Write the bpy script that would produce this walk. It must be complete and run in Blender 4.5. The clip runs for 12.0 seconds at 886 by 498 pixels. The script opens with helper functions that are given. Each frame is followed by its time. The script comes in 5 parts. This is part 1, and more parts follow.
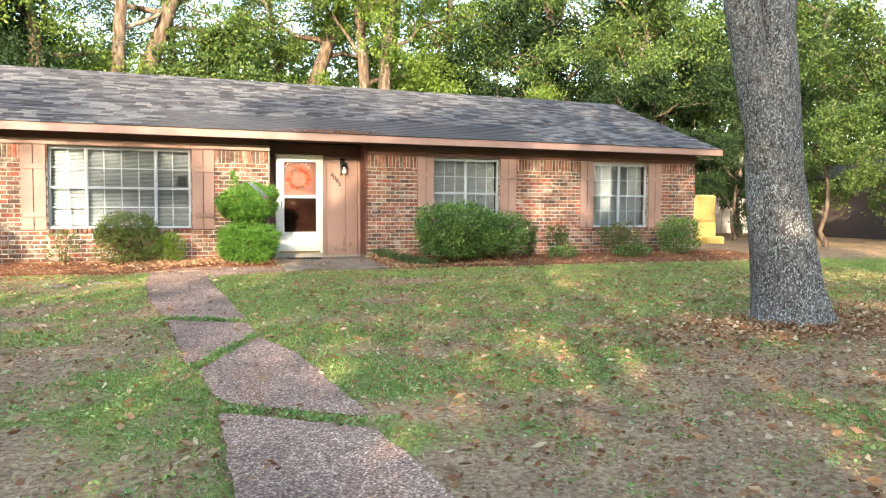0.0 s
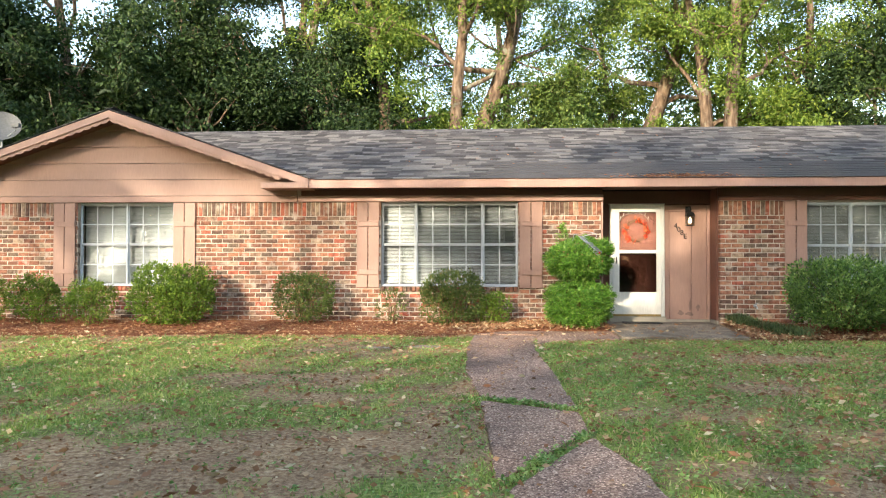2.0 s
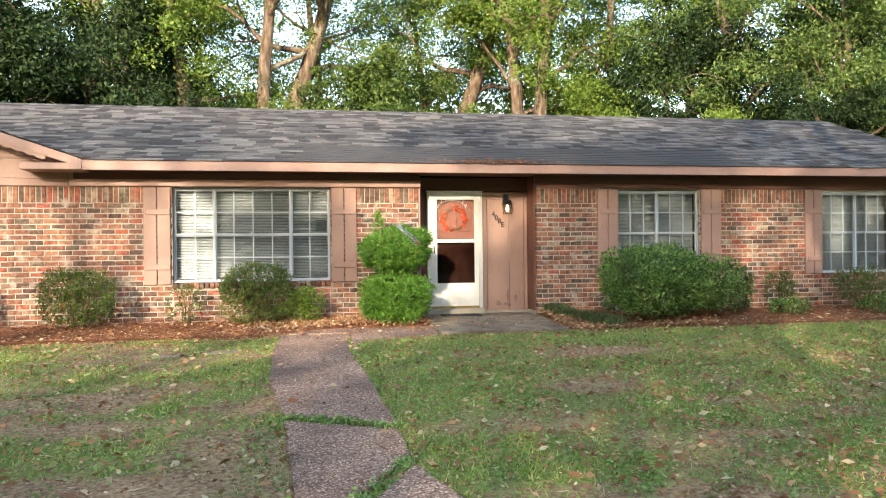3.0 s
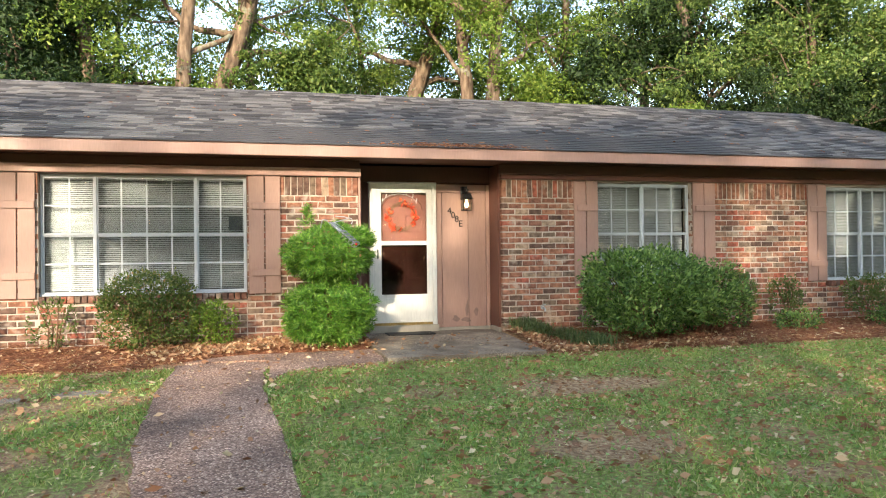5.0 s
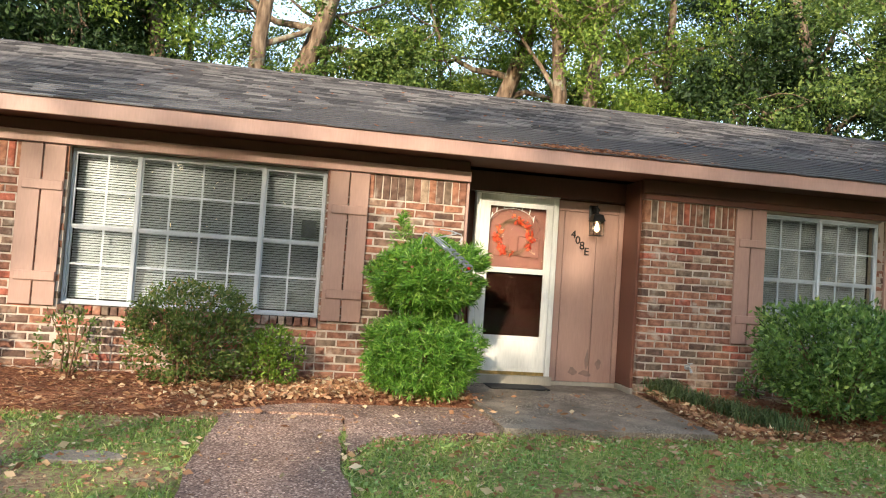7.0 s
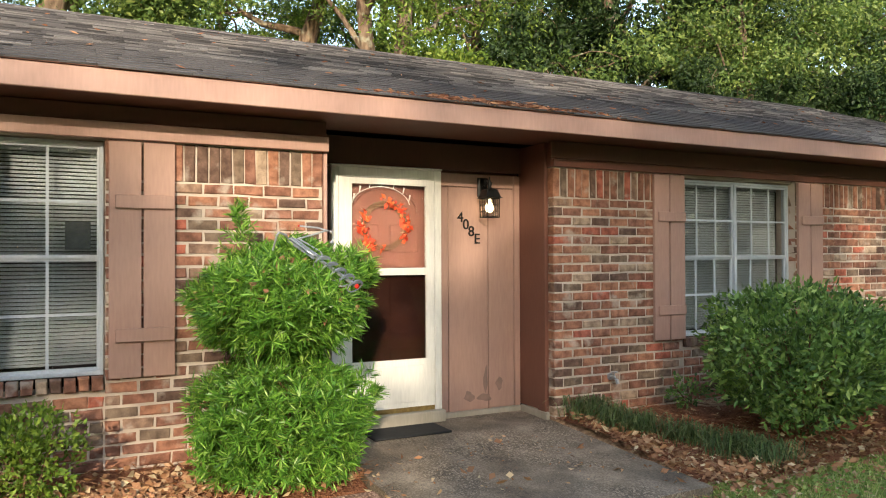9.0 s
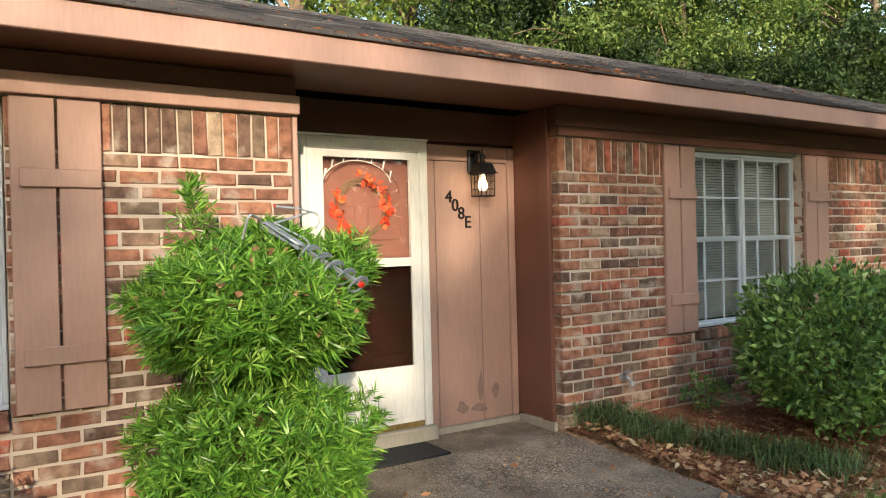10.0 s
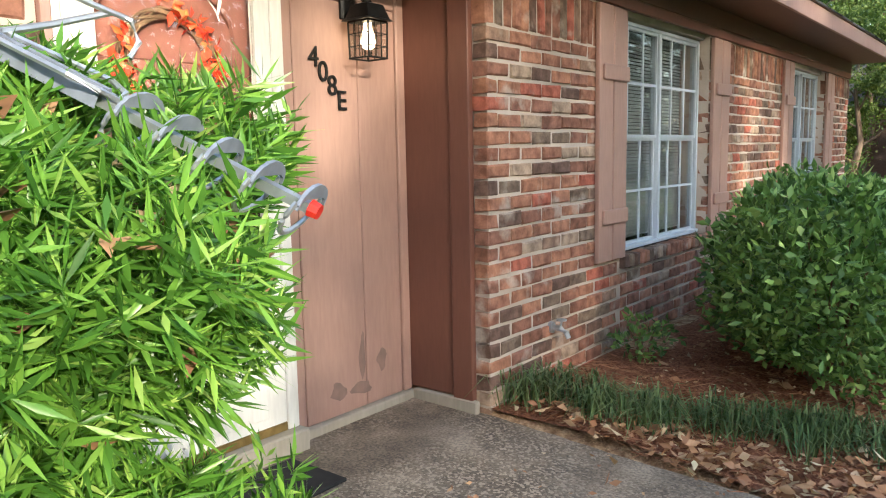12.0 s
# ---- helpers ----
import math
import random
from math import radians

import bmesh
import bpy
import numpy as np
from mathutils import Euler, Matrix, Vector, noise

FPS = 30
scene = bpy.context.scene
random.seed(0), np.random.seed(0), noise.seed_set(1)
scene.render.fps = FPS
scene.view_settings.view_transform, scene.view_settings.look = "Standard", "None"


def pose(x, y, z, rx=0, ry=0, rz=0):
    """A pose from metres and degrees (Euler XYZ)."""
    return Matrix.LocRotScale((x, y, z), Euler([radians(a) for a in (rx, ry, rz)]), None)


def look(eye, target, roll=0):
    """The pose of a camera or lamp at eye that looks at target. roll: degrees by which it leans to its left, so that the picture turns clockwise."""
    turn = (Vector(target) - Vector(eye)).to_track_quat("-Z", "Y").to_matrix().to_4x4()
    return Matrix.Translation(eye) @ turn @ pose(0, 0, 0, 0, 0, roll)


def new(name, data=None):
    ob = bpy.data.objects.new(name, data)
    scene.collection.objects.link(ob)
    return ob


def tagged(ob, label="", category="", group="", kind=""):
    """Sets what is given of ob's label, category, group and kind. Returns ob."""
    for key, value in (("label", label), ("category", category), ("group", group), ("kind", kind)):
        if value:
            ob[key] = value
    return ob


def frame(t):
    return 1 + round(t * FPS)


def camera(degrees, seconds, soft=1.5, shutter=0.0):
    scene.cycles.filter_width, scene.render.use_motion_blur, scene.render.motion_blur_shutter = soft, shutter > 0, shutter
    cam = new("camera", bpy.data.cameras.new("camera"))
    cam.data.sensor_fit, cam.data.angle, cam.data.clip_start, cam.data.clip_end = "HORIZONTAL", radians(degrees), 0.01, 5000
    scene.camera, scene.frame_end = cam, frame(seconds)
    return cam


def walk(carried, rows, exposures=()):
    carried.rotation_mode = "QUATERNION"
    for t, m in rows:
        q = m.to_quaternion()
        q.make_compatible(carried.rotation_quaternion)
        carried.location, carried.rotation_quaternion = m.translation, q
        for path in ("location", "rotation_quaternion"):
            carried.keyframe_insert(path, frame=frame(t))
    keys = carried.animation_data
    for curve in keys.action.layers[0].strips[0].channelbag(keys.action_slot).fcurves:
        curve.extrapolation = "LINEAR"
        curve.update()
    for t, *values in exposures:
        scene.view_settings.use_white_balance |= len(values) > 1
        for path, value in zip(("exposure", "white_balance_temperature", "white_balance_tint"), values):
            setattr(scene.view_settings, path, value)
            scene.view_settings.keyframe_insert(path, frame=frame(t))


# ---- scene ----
cam = camera(60.9, 12.0, soft=1.1)
PATH = [
    (0, (-3.336, -15.291, 1.031), (-2.619, -13.427, 0.924), 0.3),
    (0.5, (-3.176, -14.971, 1.021), (-2.915, -12.99, 0.934), 2.7),
    (1, (-3.141, -14.476, 0.993), (-3.271, -12.48, 0.956), 2.8),
    (1.5, (-3.126, -13.973, 1.032), (-3.379, -11.989, 1.049), 0.0),
    (2, (-3.123, -13.413, 1.053), (-3.251, -11.417, 1.09), 0.1),
    (2.5, (-3.125, -12.988, 1.094), (-2.95, -10.996, 1.116), 0.2),
    (3, (-3.035, -12.419, 1.099), (-2.678, -10.451, 1.103), -0.6),
    (3.5, (-2.961, -11.841, 1.132), (-2.493, -9.897, 1.163), -2.1),
    (5.5, (-2.631, -9.544, 1.029), (-2.104, -7.614, 1.039), 0.2),
    (6, (-2.699, -8.983, 1.047), (-2.203, -7.045, 1.037), 2.6),
    (6.5, (-2.801, -8.357, 1.077), (-2.402, -6.398, 1.116), 4.6),
    (7, (-2.895, -7.759, 1.095), (-2.518, -5.797, 1.179), 3.9),
    (7.5, (-2.951, -7.116, 1.135), (-2.458, -5.179, 1.216), 3.2),
    (9.5, (-2.889, -4.716, 1.411), (-1.885, -2.986, 1.413), -1.0),
    (10, (-2.845, -4.151, 1.38), (-1.761, -2.47, 1.368), -1.4),
    (10.5, (-2.723, -3.63, 1.37), (-1.542, -2.016, 1.353), -1.8),
    (11, (-2.643, -3.07, 1.364), (-1.326, -1.565, 1.309), -2.3),
    (11.5, (-2.428, -2.57, 1.333), (-0.979, -1.202, 1.169), -1.0),
    (12, (-2.136, -2.087, 1.297), (-0.583, -0.853, 1.042), -1.1),
]
EXPOSURES = [(0, 2.15, 7250, 8), (0.7, 1.9, 7250, 8), (1.5, 1.65, 7250, 8), (6, 1.6, 7150, 8), (7.5, 1.3, 7100, 8), (9.5, 1.35, 7350, 8), (10.8, 1.45, 7200, 8), (12, 1.8, 6600, 7)]
walk(cam, [(t, look(eye, target, roll)) for t, eye, target, roll in PATH], EXPOSURES)

# ---- light ----
SUN_AZ, SUN_EL = radians(24), radians(17.0)      # azimuth measured from the street side towards the boat side
to_sun = Vector((-math.sin(SUN_AZ) * math.cos(SUN_EL), -math.cos(SUN_AZ) * math.cos(SUN_EL), math.sin(SUN_EL)))
world = bpy.data.worlds.new("world")
scene.world = world
world.use_nodes = True
wn = world.node_tree.nodes
sky = wn.new("ShaderNodeTexSky")
sky.sky_type = "NISHITA"
sky.sun_disc = False
sky.sun_elevation = SUN_EL
sky.sun_rotation = math.pi + SUN_AZ
wn["Background"].inputs[1].default_value = 0.24
world.node_tree.links.new(sky.outputs[0], wn["Background"].inputs[0])
sun_data = bpy.data.lights.new("sun", "SUN")
sun_data.energy, sun_data.angle, sun_data.color = 2.3, radians(0.6), (1.0, 0.90, 0.76)
sun_ob = new("sun", sun_data)
sun_ob.matrix_world = look(to_sun * 60, (0, 0, 0))


# ---- materials ----
class Mat:
    """A small node graph builder."""
    def __init__(self, name):
        self.m = bpy.data.materials.new(name)
        self.m.use_nodes = True
        self.n = self.m.node_tree.nodes
        self.bsdf = self.n["Principled BSDF"]
        self.tc = self.node("ShaderNodeTexCoord")
        self.geo = self.node("ShaderNodeNewGeometry")

    def node(self, kind):
        return self.n.new(kind)

    def link(self, a, b):
        self.m.node_tree.links.new(a, b)

    def noise(self, scale, detail=4.0, stretch=None, space="Object"):
        nd = self.node("ShaderNodeTexNoise")
        nd.inputs["Scale"].default_value, nd.inputs["Detail"].default_value = scale, detail
        src = self.geo.outputs["Position"] if space == "World" else self.tc.outputs["Object"]
        if stretch:
            mp = self.node("ShaderNodeMapping")
            mp.inputs["Scale"].default_value = stretch
            self.link(src, mp.inputs[0])
            src = mp.outputs[0]
        self.link(src, nd.inputs["Vector"])
        return nd.outputs["Fac"]

    def ramp(self, fac, stops, interp="LINEAR"):
        nd = self.node("ShaderNodeValToRGB")
        nd.color_ramp.interpolation = interp
        el = nd.color_ramp.elements
        while len(el) < len(stops):
            el.new(0.5)
        for e, (p, c) in zip(el, stops):
            e.position = p
            e.color = (*c, 1) if len(c) == 3 else c
        self.link(fac, nd.inputs[0])
        return nd.outputs[0]

    def mix(self, fac, a, b, mode="MIX"):
        nd = self.node("ShaderNodeMix")
        nd.data_type, nd.blend_type = "RGBA", mode
        for key, v in ((0, fac), (6, a), (7, b)):
            if isinstance(v, (int, float)):
                nd.inputs[key].default_value = v
            elif isinstance(v, tuple):
                nd.inputs[key].default_value = (*v, 1)
            else:
                self.link(v, nd.inputs[key])
        return nd.outputs[2]

    def bump(self, height, strength=0.3, dist=0.01):
        nd = self.node("ShaderNodeBump")
        nd.inputs["Strength"].default_value, nd.inputs["Distance"].default_value = strength, dist
        self.link(height, nd.inputs["Height"])
        self.link(nd.outputs[0], self.bsdf.inputs["Normal"])

    def done(self, color, rough=0.7, metal=0.0, spec=0.4):
        if isinstance(color, tuple):
            self.bsdf.inputs["Base Color"].default_value = (*color, 1)
        else:
            self.link(color, self.bsdf.inputs["Base Color"])
        if isinstance(rough, (int, float)):
            self.bsdf.inputs["Roughness"].default_value = rough
        else:
            self.link(rough, self.bsdf.inputs["Roughness"])
        self.bsdf.inputs["Metallic"].default_value = metal
        self.bsdf.inputs["Specular IOR Level"].default_value = spec
        return self.m


BW = [(0.3, (0, 0, 0)), (0.7, (1, 1, 1))]


def painted(name, color, worn, rough=0.55, scale=3.0, bump=0.15):
    """House paint with broad fading, fine grain and a little grime."""
    m = Mat(name)
    big = m.ramp(m.noise(scale, 5, space="World"), BW)
    c = m.mix(m.mix(0.6, (0, 0, 0), big), color, worn)
    fine = m.noise(60, 3, (1, 1, 0.15), "World")
    c = m.mix(0.25, c, m.ramp(fine, [(0.3, tuple(v * 0.7 for v in color)), (0.7, tuple(min(1, v * 1.2) for v in color))]))
    m.bump(fine, bump, 0.004)
    return m.done(c, rough)


def plain(name, color, rough=0.5, metal=0.0, vary=0.25):
    m = Mat(name)
    n = m.noise(25, 4)
    c = m.ramp(n, [(0.3, tuple(v * (1 - vary) for v in color)), (0.7, tuple(min(1, v * (1 + vary * 0.6)) for v in color))])
    m.bump(n, 0.1, 0.003)
    return m.done(c, rough, metal)


def brick_material(name, island):
    m = Mat(name)
    if island:
        rnd = m.geo.outputs["Random Per Island"]
    else:
        rnd = m.node("ShaderNodeObjectInfo").outputs["Random"]
    base = m.ramp(rnd, [(0.0, (0.24, 0.115, 0.08)), (0.16, (0.32, 0.155, 0.105)), (0.32, (0.15, 0.095, 0.075)), (0.44, (0.35, 0.17, 0.11)), (0.58, (0.26, 0.13, 0.095)),
                        (0.70, (0.19, 0.14, 0.105)), (0.80, (0.29, 0.19, 0.14)), (0.88, (0.38, 0.125, 0.085)), (0.95, (0.37, 0.28, 0.21))], "CONSTANT")
    blot = m.ramp(m.noise(14, 6, space="World"), [(0.35, (0.5, 0.44, 0.41)), (0.65, (1.4, 1.32, 1.25))])
    c = m.mix(0.75, base, blot, "MULTIPLY")
    chalk = m.ramp(m.noise(5.5, 8, space="World"), [(0.57, (0, 0, 0)), (0.68, (1, 1, 1))])
    c = m.mix(m.mix(0.65, (0, 0, 0), chalk), c, (0.50, 0.42, 0.35))
    grain = m.noise(90, 5, space="World")
    c = m.mix(0.3, c, m.ramp(grain, [(0.3, (0.5, 0.5, 0.5)), (0.7, (1.2, 1.2, 1.2))]), "MULTIPLY")
    m.bump(grain, 0.6, 0.006)
    return m.done(c, 0.9, 0, 0.2)


def leaf_material(name, stops, gloss=0.45, trans=0.35):
    m = Mat(name)
    c = m.ramp(m.geo.outputs["Random Per Island"], stops)
    c = m.mix(0.5, c, m.ramp(m.noise(1.6, 3, space="World"), [(0.35, (0.65, 0.7, 0.6)), (0.65, (1.2, 1.15, 1.0))]), "MULTIPLY")
    m.done(c, gloss, 0, 0.35)
    tr = m.node("ShaderNodeBsdfTranslucent")
    m.link(m.mix(0.5, c, (0.9, 1.0, 0.35), "MULTIPLY"), tr.inputs[0])
    mx = m.node("ShaderNodeMixShader")
    mx.inputs[0].default_value = trans
    m.link(m.bsdf.outputs[0], mx.inputs[1])
    m.link(tr.outputs[0], mx.inputs[2])
    m.link(mx.outputs[0], m.n["Material Output"].inputs[0])
    return m.m


BRICK = brick_material("brick", False)
BRICK_ISLE = brick_material("brick_joined", True)
mm = Mat("mortar")
g_ = mm.noise(40, 5, space="World")
mm.bump(g_, 0.6, 0.008)
MORTAR = mm.done(mm.mix(mm.ramp(mm.noise(2.5, 6, space="World"), BW), (0.39, 0.31, 0.25), (0.60, 0.51, 0.43)), 0.95, 0, 0.2)
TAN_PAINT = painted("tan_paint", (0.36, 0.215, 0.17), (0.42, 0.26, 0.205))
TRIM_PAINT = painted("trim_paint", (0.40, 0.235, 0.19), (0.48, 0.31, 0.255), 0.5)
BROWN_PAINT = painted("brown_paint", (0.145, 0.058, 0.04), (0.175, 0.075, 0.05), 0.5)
WHITE_PAINT = painted("white_paint", (0.78, 0.76, 0.70), (0.66, 0.63, 0.56), 0.4)
DOOR_PAINT = painted("door_paint", (0.21, 0.08, 0.058), (0.25, 0.10, 0.075), 0.4)
SASH_WHITE = painted("sash_paint", (0.47, 0.50, 0.53), (0.40, 0.43, 0.46), 0.4)
SASH_GREY = painted("sash_grey_paint", (0.48, 0.53, 0.57), (0.40, 0.45, 0.49), 0.4)
BLIND = painted("blind_vinyl", (0.52, 0.54, 0.54), (0.47, 0.49, 0.49), 0.5, 1.0, 0.03)
# near-black in place of the shade inside the rooms
DARK_ROOM = plain("painted_dim_room", (0.035, 0.03, 0.027), 0.9)
CURTAIN = painted("curtain_cloth", (0.62, 0.64, 0.62), (0.5, 0.53, 0.52), 0.8)
BLACK = plain("black_iron", (0.02, 0.019, 0.018), 0.45, 0.6)
STEEL = plain("galvanised_steel", (0.45, 0.47, 0.50), 0.4, 0.7)
DISH_GREY = plain("grey_enamel", (0.09, 0.095, 0.10), 0.6)
AERIAL_GREY = plain("grey_painted_steel", (0.20, 0.225, 0.27), 0.4)
RED_PLASTIC = plain("red_plastic", (0.65, 0.03, 0.02), 0.35)
BRASS = plain("dull_brass", (0.35, 0.24, 0.09), 0.45, 0.7)
RUBBER = plain("black_rubber", (0.018, 0.018, 0.018), 0.85)
TWIG = plain("twig_bark", (0.16, 0.09, 0.05), 0.9)
ORANGE = leaf_material("orange_silk_leaf", [(0, (0.55, 0.035, 0.02)), (0.5, (0.72, 0.07, 0.025)), (1, (0.75, 0.18, 0.05))], 0.6, 0.2)
YELLOW = plain("yellow_plastic", (0.52, 0.38, 0.13), 0.5)
BOAT_WHITE = plain("white_gelcoat", (0.72, 0.73, 0.74), 0.25)
BOAT_GREEN = plain("dark_green_hull", (0.03, 0.06, 0.055), 0.35)
GREY_WOOD = painted("weathered_fence", (0.42, 0.39, 0.36), (0.55, 0.52, 0.49), 0.9)
PAPER = plain("grey_notice_card", (0.12, 0.13, 0.135), 0.7)
gm = Mat("window_glass")
gm.bsdf.inputs["Transmission Weight"].default_value = 1.0
gm.bsdf.inputs["IOR"].default_value = 1.45
GLASS = gm.done((0.76, 0.79, 0.79), 0.0, 0, 0.5)
em = Mat("lamp_glow")
em.bsdf.inputs["Emission Color"].default_value = (1.0, 0.80, 0.52, 1)
em.bsdf.inputs["Emission Strength"].default_value = 2.2
tg = Mat("smoked_glass")
tg.bsdf.inputs["Transmission Weight"].default_value = 1.0
SCREEN = tg.done((0.13, 0.12, 0.115), 0.02)
BULB = em.done((0.9, 0.85, 0.75), 0.4)
fg = Mat("seeded_glass")
fg.bsdf.inputs["Transmission Weight"].default_value = 1.0
fg.bsdf.inputs["IOR"].default_value = 1.1
LIT_GLASS = fg.done((0.9, 0.88, 0.84), 0.22)

# roof shingles
sm = Mat("asphalt_shingle")
rnd_ = sm.geo.outputs["Random Per Island"]
c_ = sm.ramp(rnd_, [(0.0, (0.045, 0.043, 0.046)), (0.5, (0.11, 0.104, 0.108)), (1.0, (0.22, 0.21, 0.206))])
gr_ = sm.noise(160, 3, space="World")
c_ = sm.mix(0.5, c_, sm.ramp(gr_, [(0.3, (0.5, 0.5, 0.5)), (0.7, (1.5, 1.5, 1.5))]), "MULTIPLY")
# broad cool-dark and warm-pale mottle, leaf-shadow dapples put into the colour
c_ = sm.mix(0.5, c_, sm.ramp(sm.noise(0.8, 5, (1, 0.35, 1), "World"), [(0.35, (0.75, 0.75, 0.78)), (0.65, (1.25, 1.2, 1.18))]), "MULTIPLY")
sm.bump(gr_, 0.5, 0.004)
SHINGLE = sm.done(c_, 0.9, 0, 0.3)

# exposed aggregate walk and plain concrete
am = Mat("exposed_aggregate")
vor = am.node("ShaderNodeTexVoronoi")
vor.inputs["Scale"].default_value = 75
am.link(am.geo.outputs["Position"], vor.inputs["Vector"])
peb = am.ramp(vor.outputs["Color"], [(0.15, (0.12, 0.085, 0.072)), (0.45, (0.25, 0.185, 0.16)), (0.7, (0.35, 0.27, 0.235)), (0.92, (0.60, 0.54, 0.48))])
edge = am.ramp(vor.outputs["Distance"], [(0.25, (1, 1, 1)), (0.6, (0.65, 0.61, 0.58))])
ac = am.mix(1.0, peb, edge, "MULTIPLY")
ac = am.mix(0.8, ac, am.ramp(am.noise(1.3, 6, space="World"), [(0.3, (0.85, 0.66, 0.54)), (0.7, (2.35, 1.9, 1.58))]), "MULTIPLY")
am.bump(vor.outputs["Distance"], 0.5, -0.008)
AGGREGATE = am.done(ac, 0.85, 0, 0.3)
cm = Mat("stained_concrete")
cn = cm.noise(3.0, 8, space="World")
cc = cm.ramp(cn, [(0.3, (0.085, 0.065, 0.048)), (0.5, (0.18, 0.142, 0.105)), (0.72, (0.33, 0.27, 0.205))])
cg = cm.noise(85, 6, space="World")
cc = cm.mix(0.75, cc, cm.ramp(cg, [(0.3, (0.4, 0.4, 0.4)), (0.7, (1.5, 1.45, 1.4))]), "MULTIPLY")
cv = cm.node("ShaderNodeTexVoronoi")
cv.inputs["Scale"].default_value = 95
cm.link(cm.geo.outputs["Position"], cv.inputs["Vector"])
cc = cm.mix(cm.mix(1.0, cm.ramp(cv.outputs["Color"], [(0.55, (0, 0, 0)), (0.75, (0.8, 0.8, 0.8))]), cm.ramp(cm.noise(1.1, 5, space="World"), [(0.42, (0.15, 0.15, 0.15)), (0.58, (1, 1, 1))]), "MULTIPLY"), cc, (0.46, 0.37, 0.28))
cm.bump(cg, 0.5, 0.006)
CONCRETE = cm.done(cc, 0.8, 0, 0.35)
LEDGE = painted("concrete_ledge", (0.36, 0.32, 0.26), (0.25, 0.22, 0.17), 0.9, 6)

# lawn soil with grass cover given by the mesh
lm = Mat("lawn_soil")
at = lm.node("ShaderNodeAttribute")
at.attribute_name = "grass"
n1 = lm.noise(2.2, 8, space="World")
n2 = lm.noise(26, 6, space="World")
n3 = lm.noise(110, 3, space="World")
soil = lm.ramp(n2, [(0.3, (0.20, 0.12, 0.07)), (0.5, (0.38, 0.25, 0.15)), (0.7, (0.56, 0.41, 0.26))])
soil = lm.mix(0.5, soil, lm.ramp(n1, [(0.35, (0.7, 0.62, 0.6)), (0.65, (1.25, 1.2, 1.1))]), "MULTIPLY")
turf = lm.ramp(n2, [(0.28, (0.08, 0.115, 0.03)), (0.5, (0.20, 0.25, 0.065)), (0.72, (0.42, 0.40, 0.16))])
cover = lm.node("ShaderNodeMath")
lm.link(at.outputs["Fac"], cover.inputs[0])
half_ = lm.node("ShaderNodeMath")
half_.operation = "MULTIPLY_ADD"
lm.link(n2, half_.inputs[0])
half_.inputs[1].default_value, half_.inputs[2].default_value = 1.4, -0.7
lm.link(half_.outputs[0], cover.inputs[1])
gc = lm.mix(lm.ramp(cover.outputs[0], [(0.35, (0, 0, 0)), (0.65, (1, 1, 1))]), soil, turf)
gc = lm.mix(0.5, gc, lm.ramp(n3, [(0.3, (0.4, 0.4, 0.4)), (0.7, (1.5, 1.5, 1.5))]), "MULTIPLY")
lm.bump(n3, 0.8, 0.02)
LAWN = lm.done(gc, 0.95, 0, 0.15)
mu = Mat("pine_straw")
mn = mu.noise(60, 5, (1, 1, 1), "World")
mc = mu.ramp(mn, [(0.3, (0.10, 0.035, 0.02)), (0.5, (0.24, 0.095, 0.05)), (0.72, (0.38, 0.18, 0.10))])
mu.bump(mn, 1.0, 0.03)
MULCH = mu.done(mc, 0.95, 0, 0.15)
nm = Mat("dry_needles")
NEEDLE = nm.done(nm.ramp(nm.geo.outputs["Random Per Island"], [(0, (0.12, 0.045, 0.025)), (0.5, (0.27, 0.11, 0.06)), (1, (0.42, 0.22, 0.12))]), 0.9, 0, 0.2)
LITTER = leaf_material("fallen_leaf", [(0, (0.26, 0.12, 0.07)), (0.4, (0.38, 0.19, 0.105)), (0.7, (0.46, 0.27, 0.16)), (0.85, (0.56, 0.39, 0.25)), (1, (0.70, 0.58, 0.41))], 0.7, 0.15)
GRASS = leaf_material("grass_blade", [(0, (0.15, 0.25, 0.06)), (0.5, (0.27, 0.39, 0.10)), (0.75, (0.38, 0.46, 0.15)), (1, (0.62, 0.55, 0.30))], 0.55, 0.35)
WEED = leaf_material("lawn_weed_leaf", [(0, (0.13, 0.25, 0.07)), (0.5, (0.26, 0.40, 0.13)), (1, (0.45, 0.56, 0.24))], 0.5, 0.3)
LIRIOPE = leaf_material("liriope_blade", [(0, (0.06, 0.11, 0.04)), (0.7, (0.14, 0.21, 0.08)), (1, (0.26, 0.30, 0.14))], 0.4, 0.2)
YEW_LEAF = leaf_material("podocarpus_leaf", [(0, (0.05, 0.14, 0.022)), (0.5, (0.13, 0.31, 0.045)), (0.85, (0.26, 0.49, 0.08)), (1, (0.44, 0.62, 0.16))], 0.28, 0.33)
SHRUB_DARK = leaf_material("dark_shrub_leaf", [(0, (0.04, 0.09, 0.022)), (0.45, (0.12, 0.23, 0.055)), (0.85, (0.23, 0.37, 0.10)), (1, (0.40, 0.52, 0.18))], 0.42, 0.22)
SHRUB_LIGHT = leaf_material("light_shrub_leaf", [(0, (0.08, 0.15, 0.025)), (0.6, (0.15, 0.25, 0.035)), (1, (0.27, 0.37, 0.07))], 0.45, 0.35)
SHRUB_DRY = leaf_material("sparse_shrub_leaf", [(0, (0.06, 0.11, 0.025)), (0.6, (0.11, 0.17, 0.04)), (0.92, (0.2, 0.22, 0.07)), (1, (0.34, 0.19, 0.10))], 0.5, 0.3)
OAK_LEAF = leaf_material("oak_leaf", [(0, (0.055, 0.11, 0.03)), (0.5, (0.13, 0.205, 0.055)), (1, (0.26, 0.33, 0.10))], 0.45, 0.4)
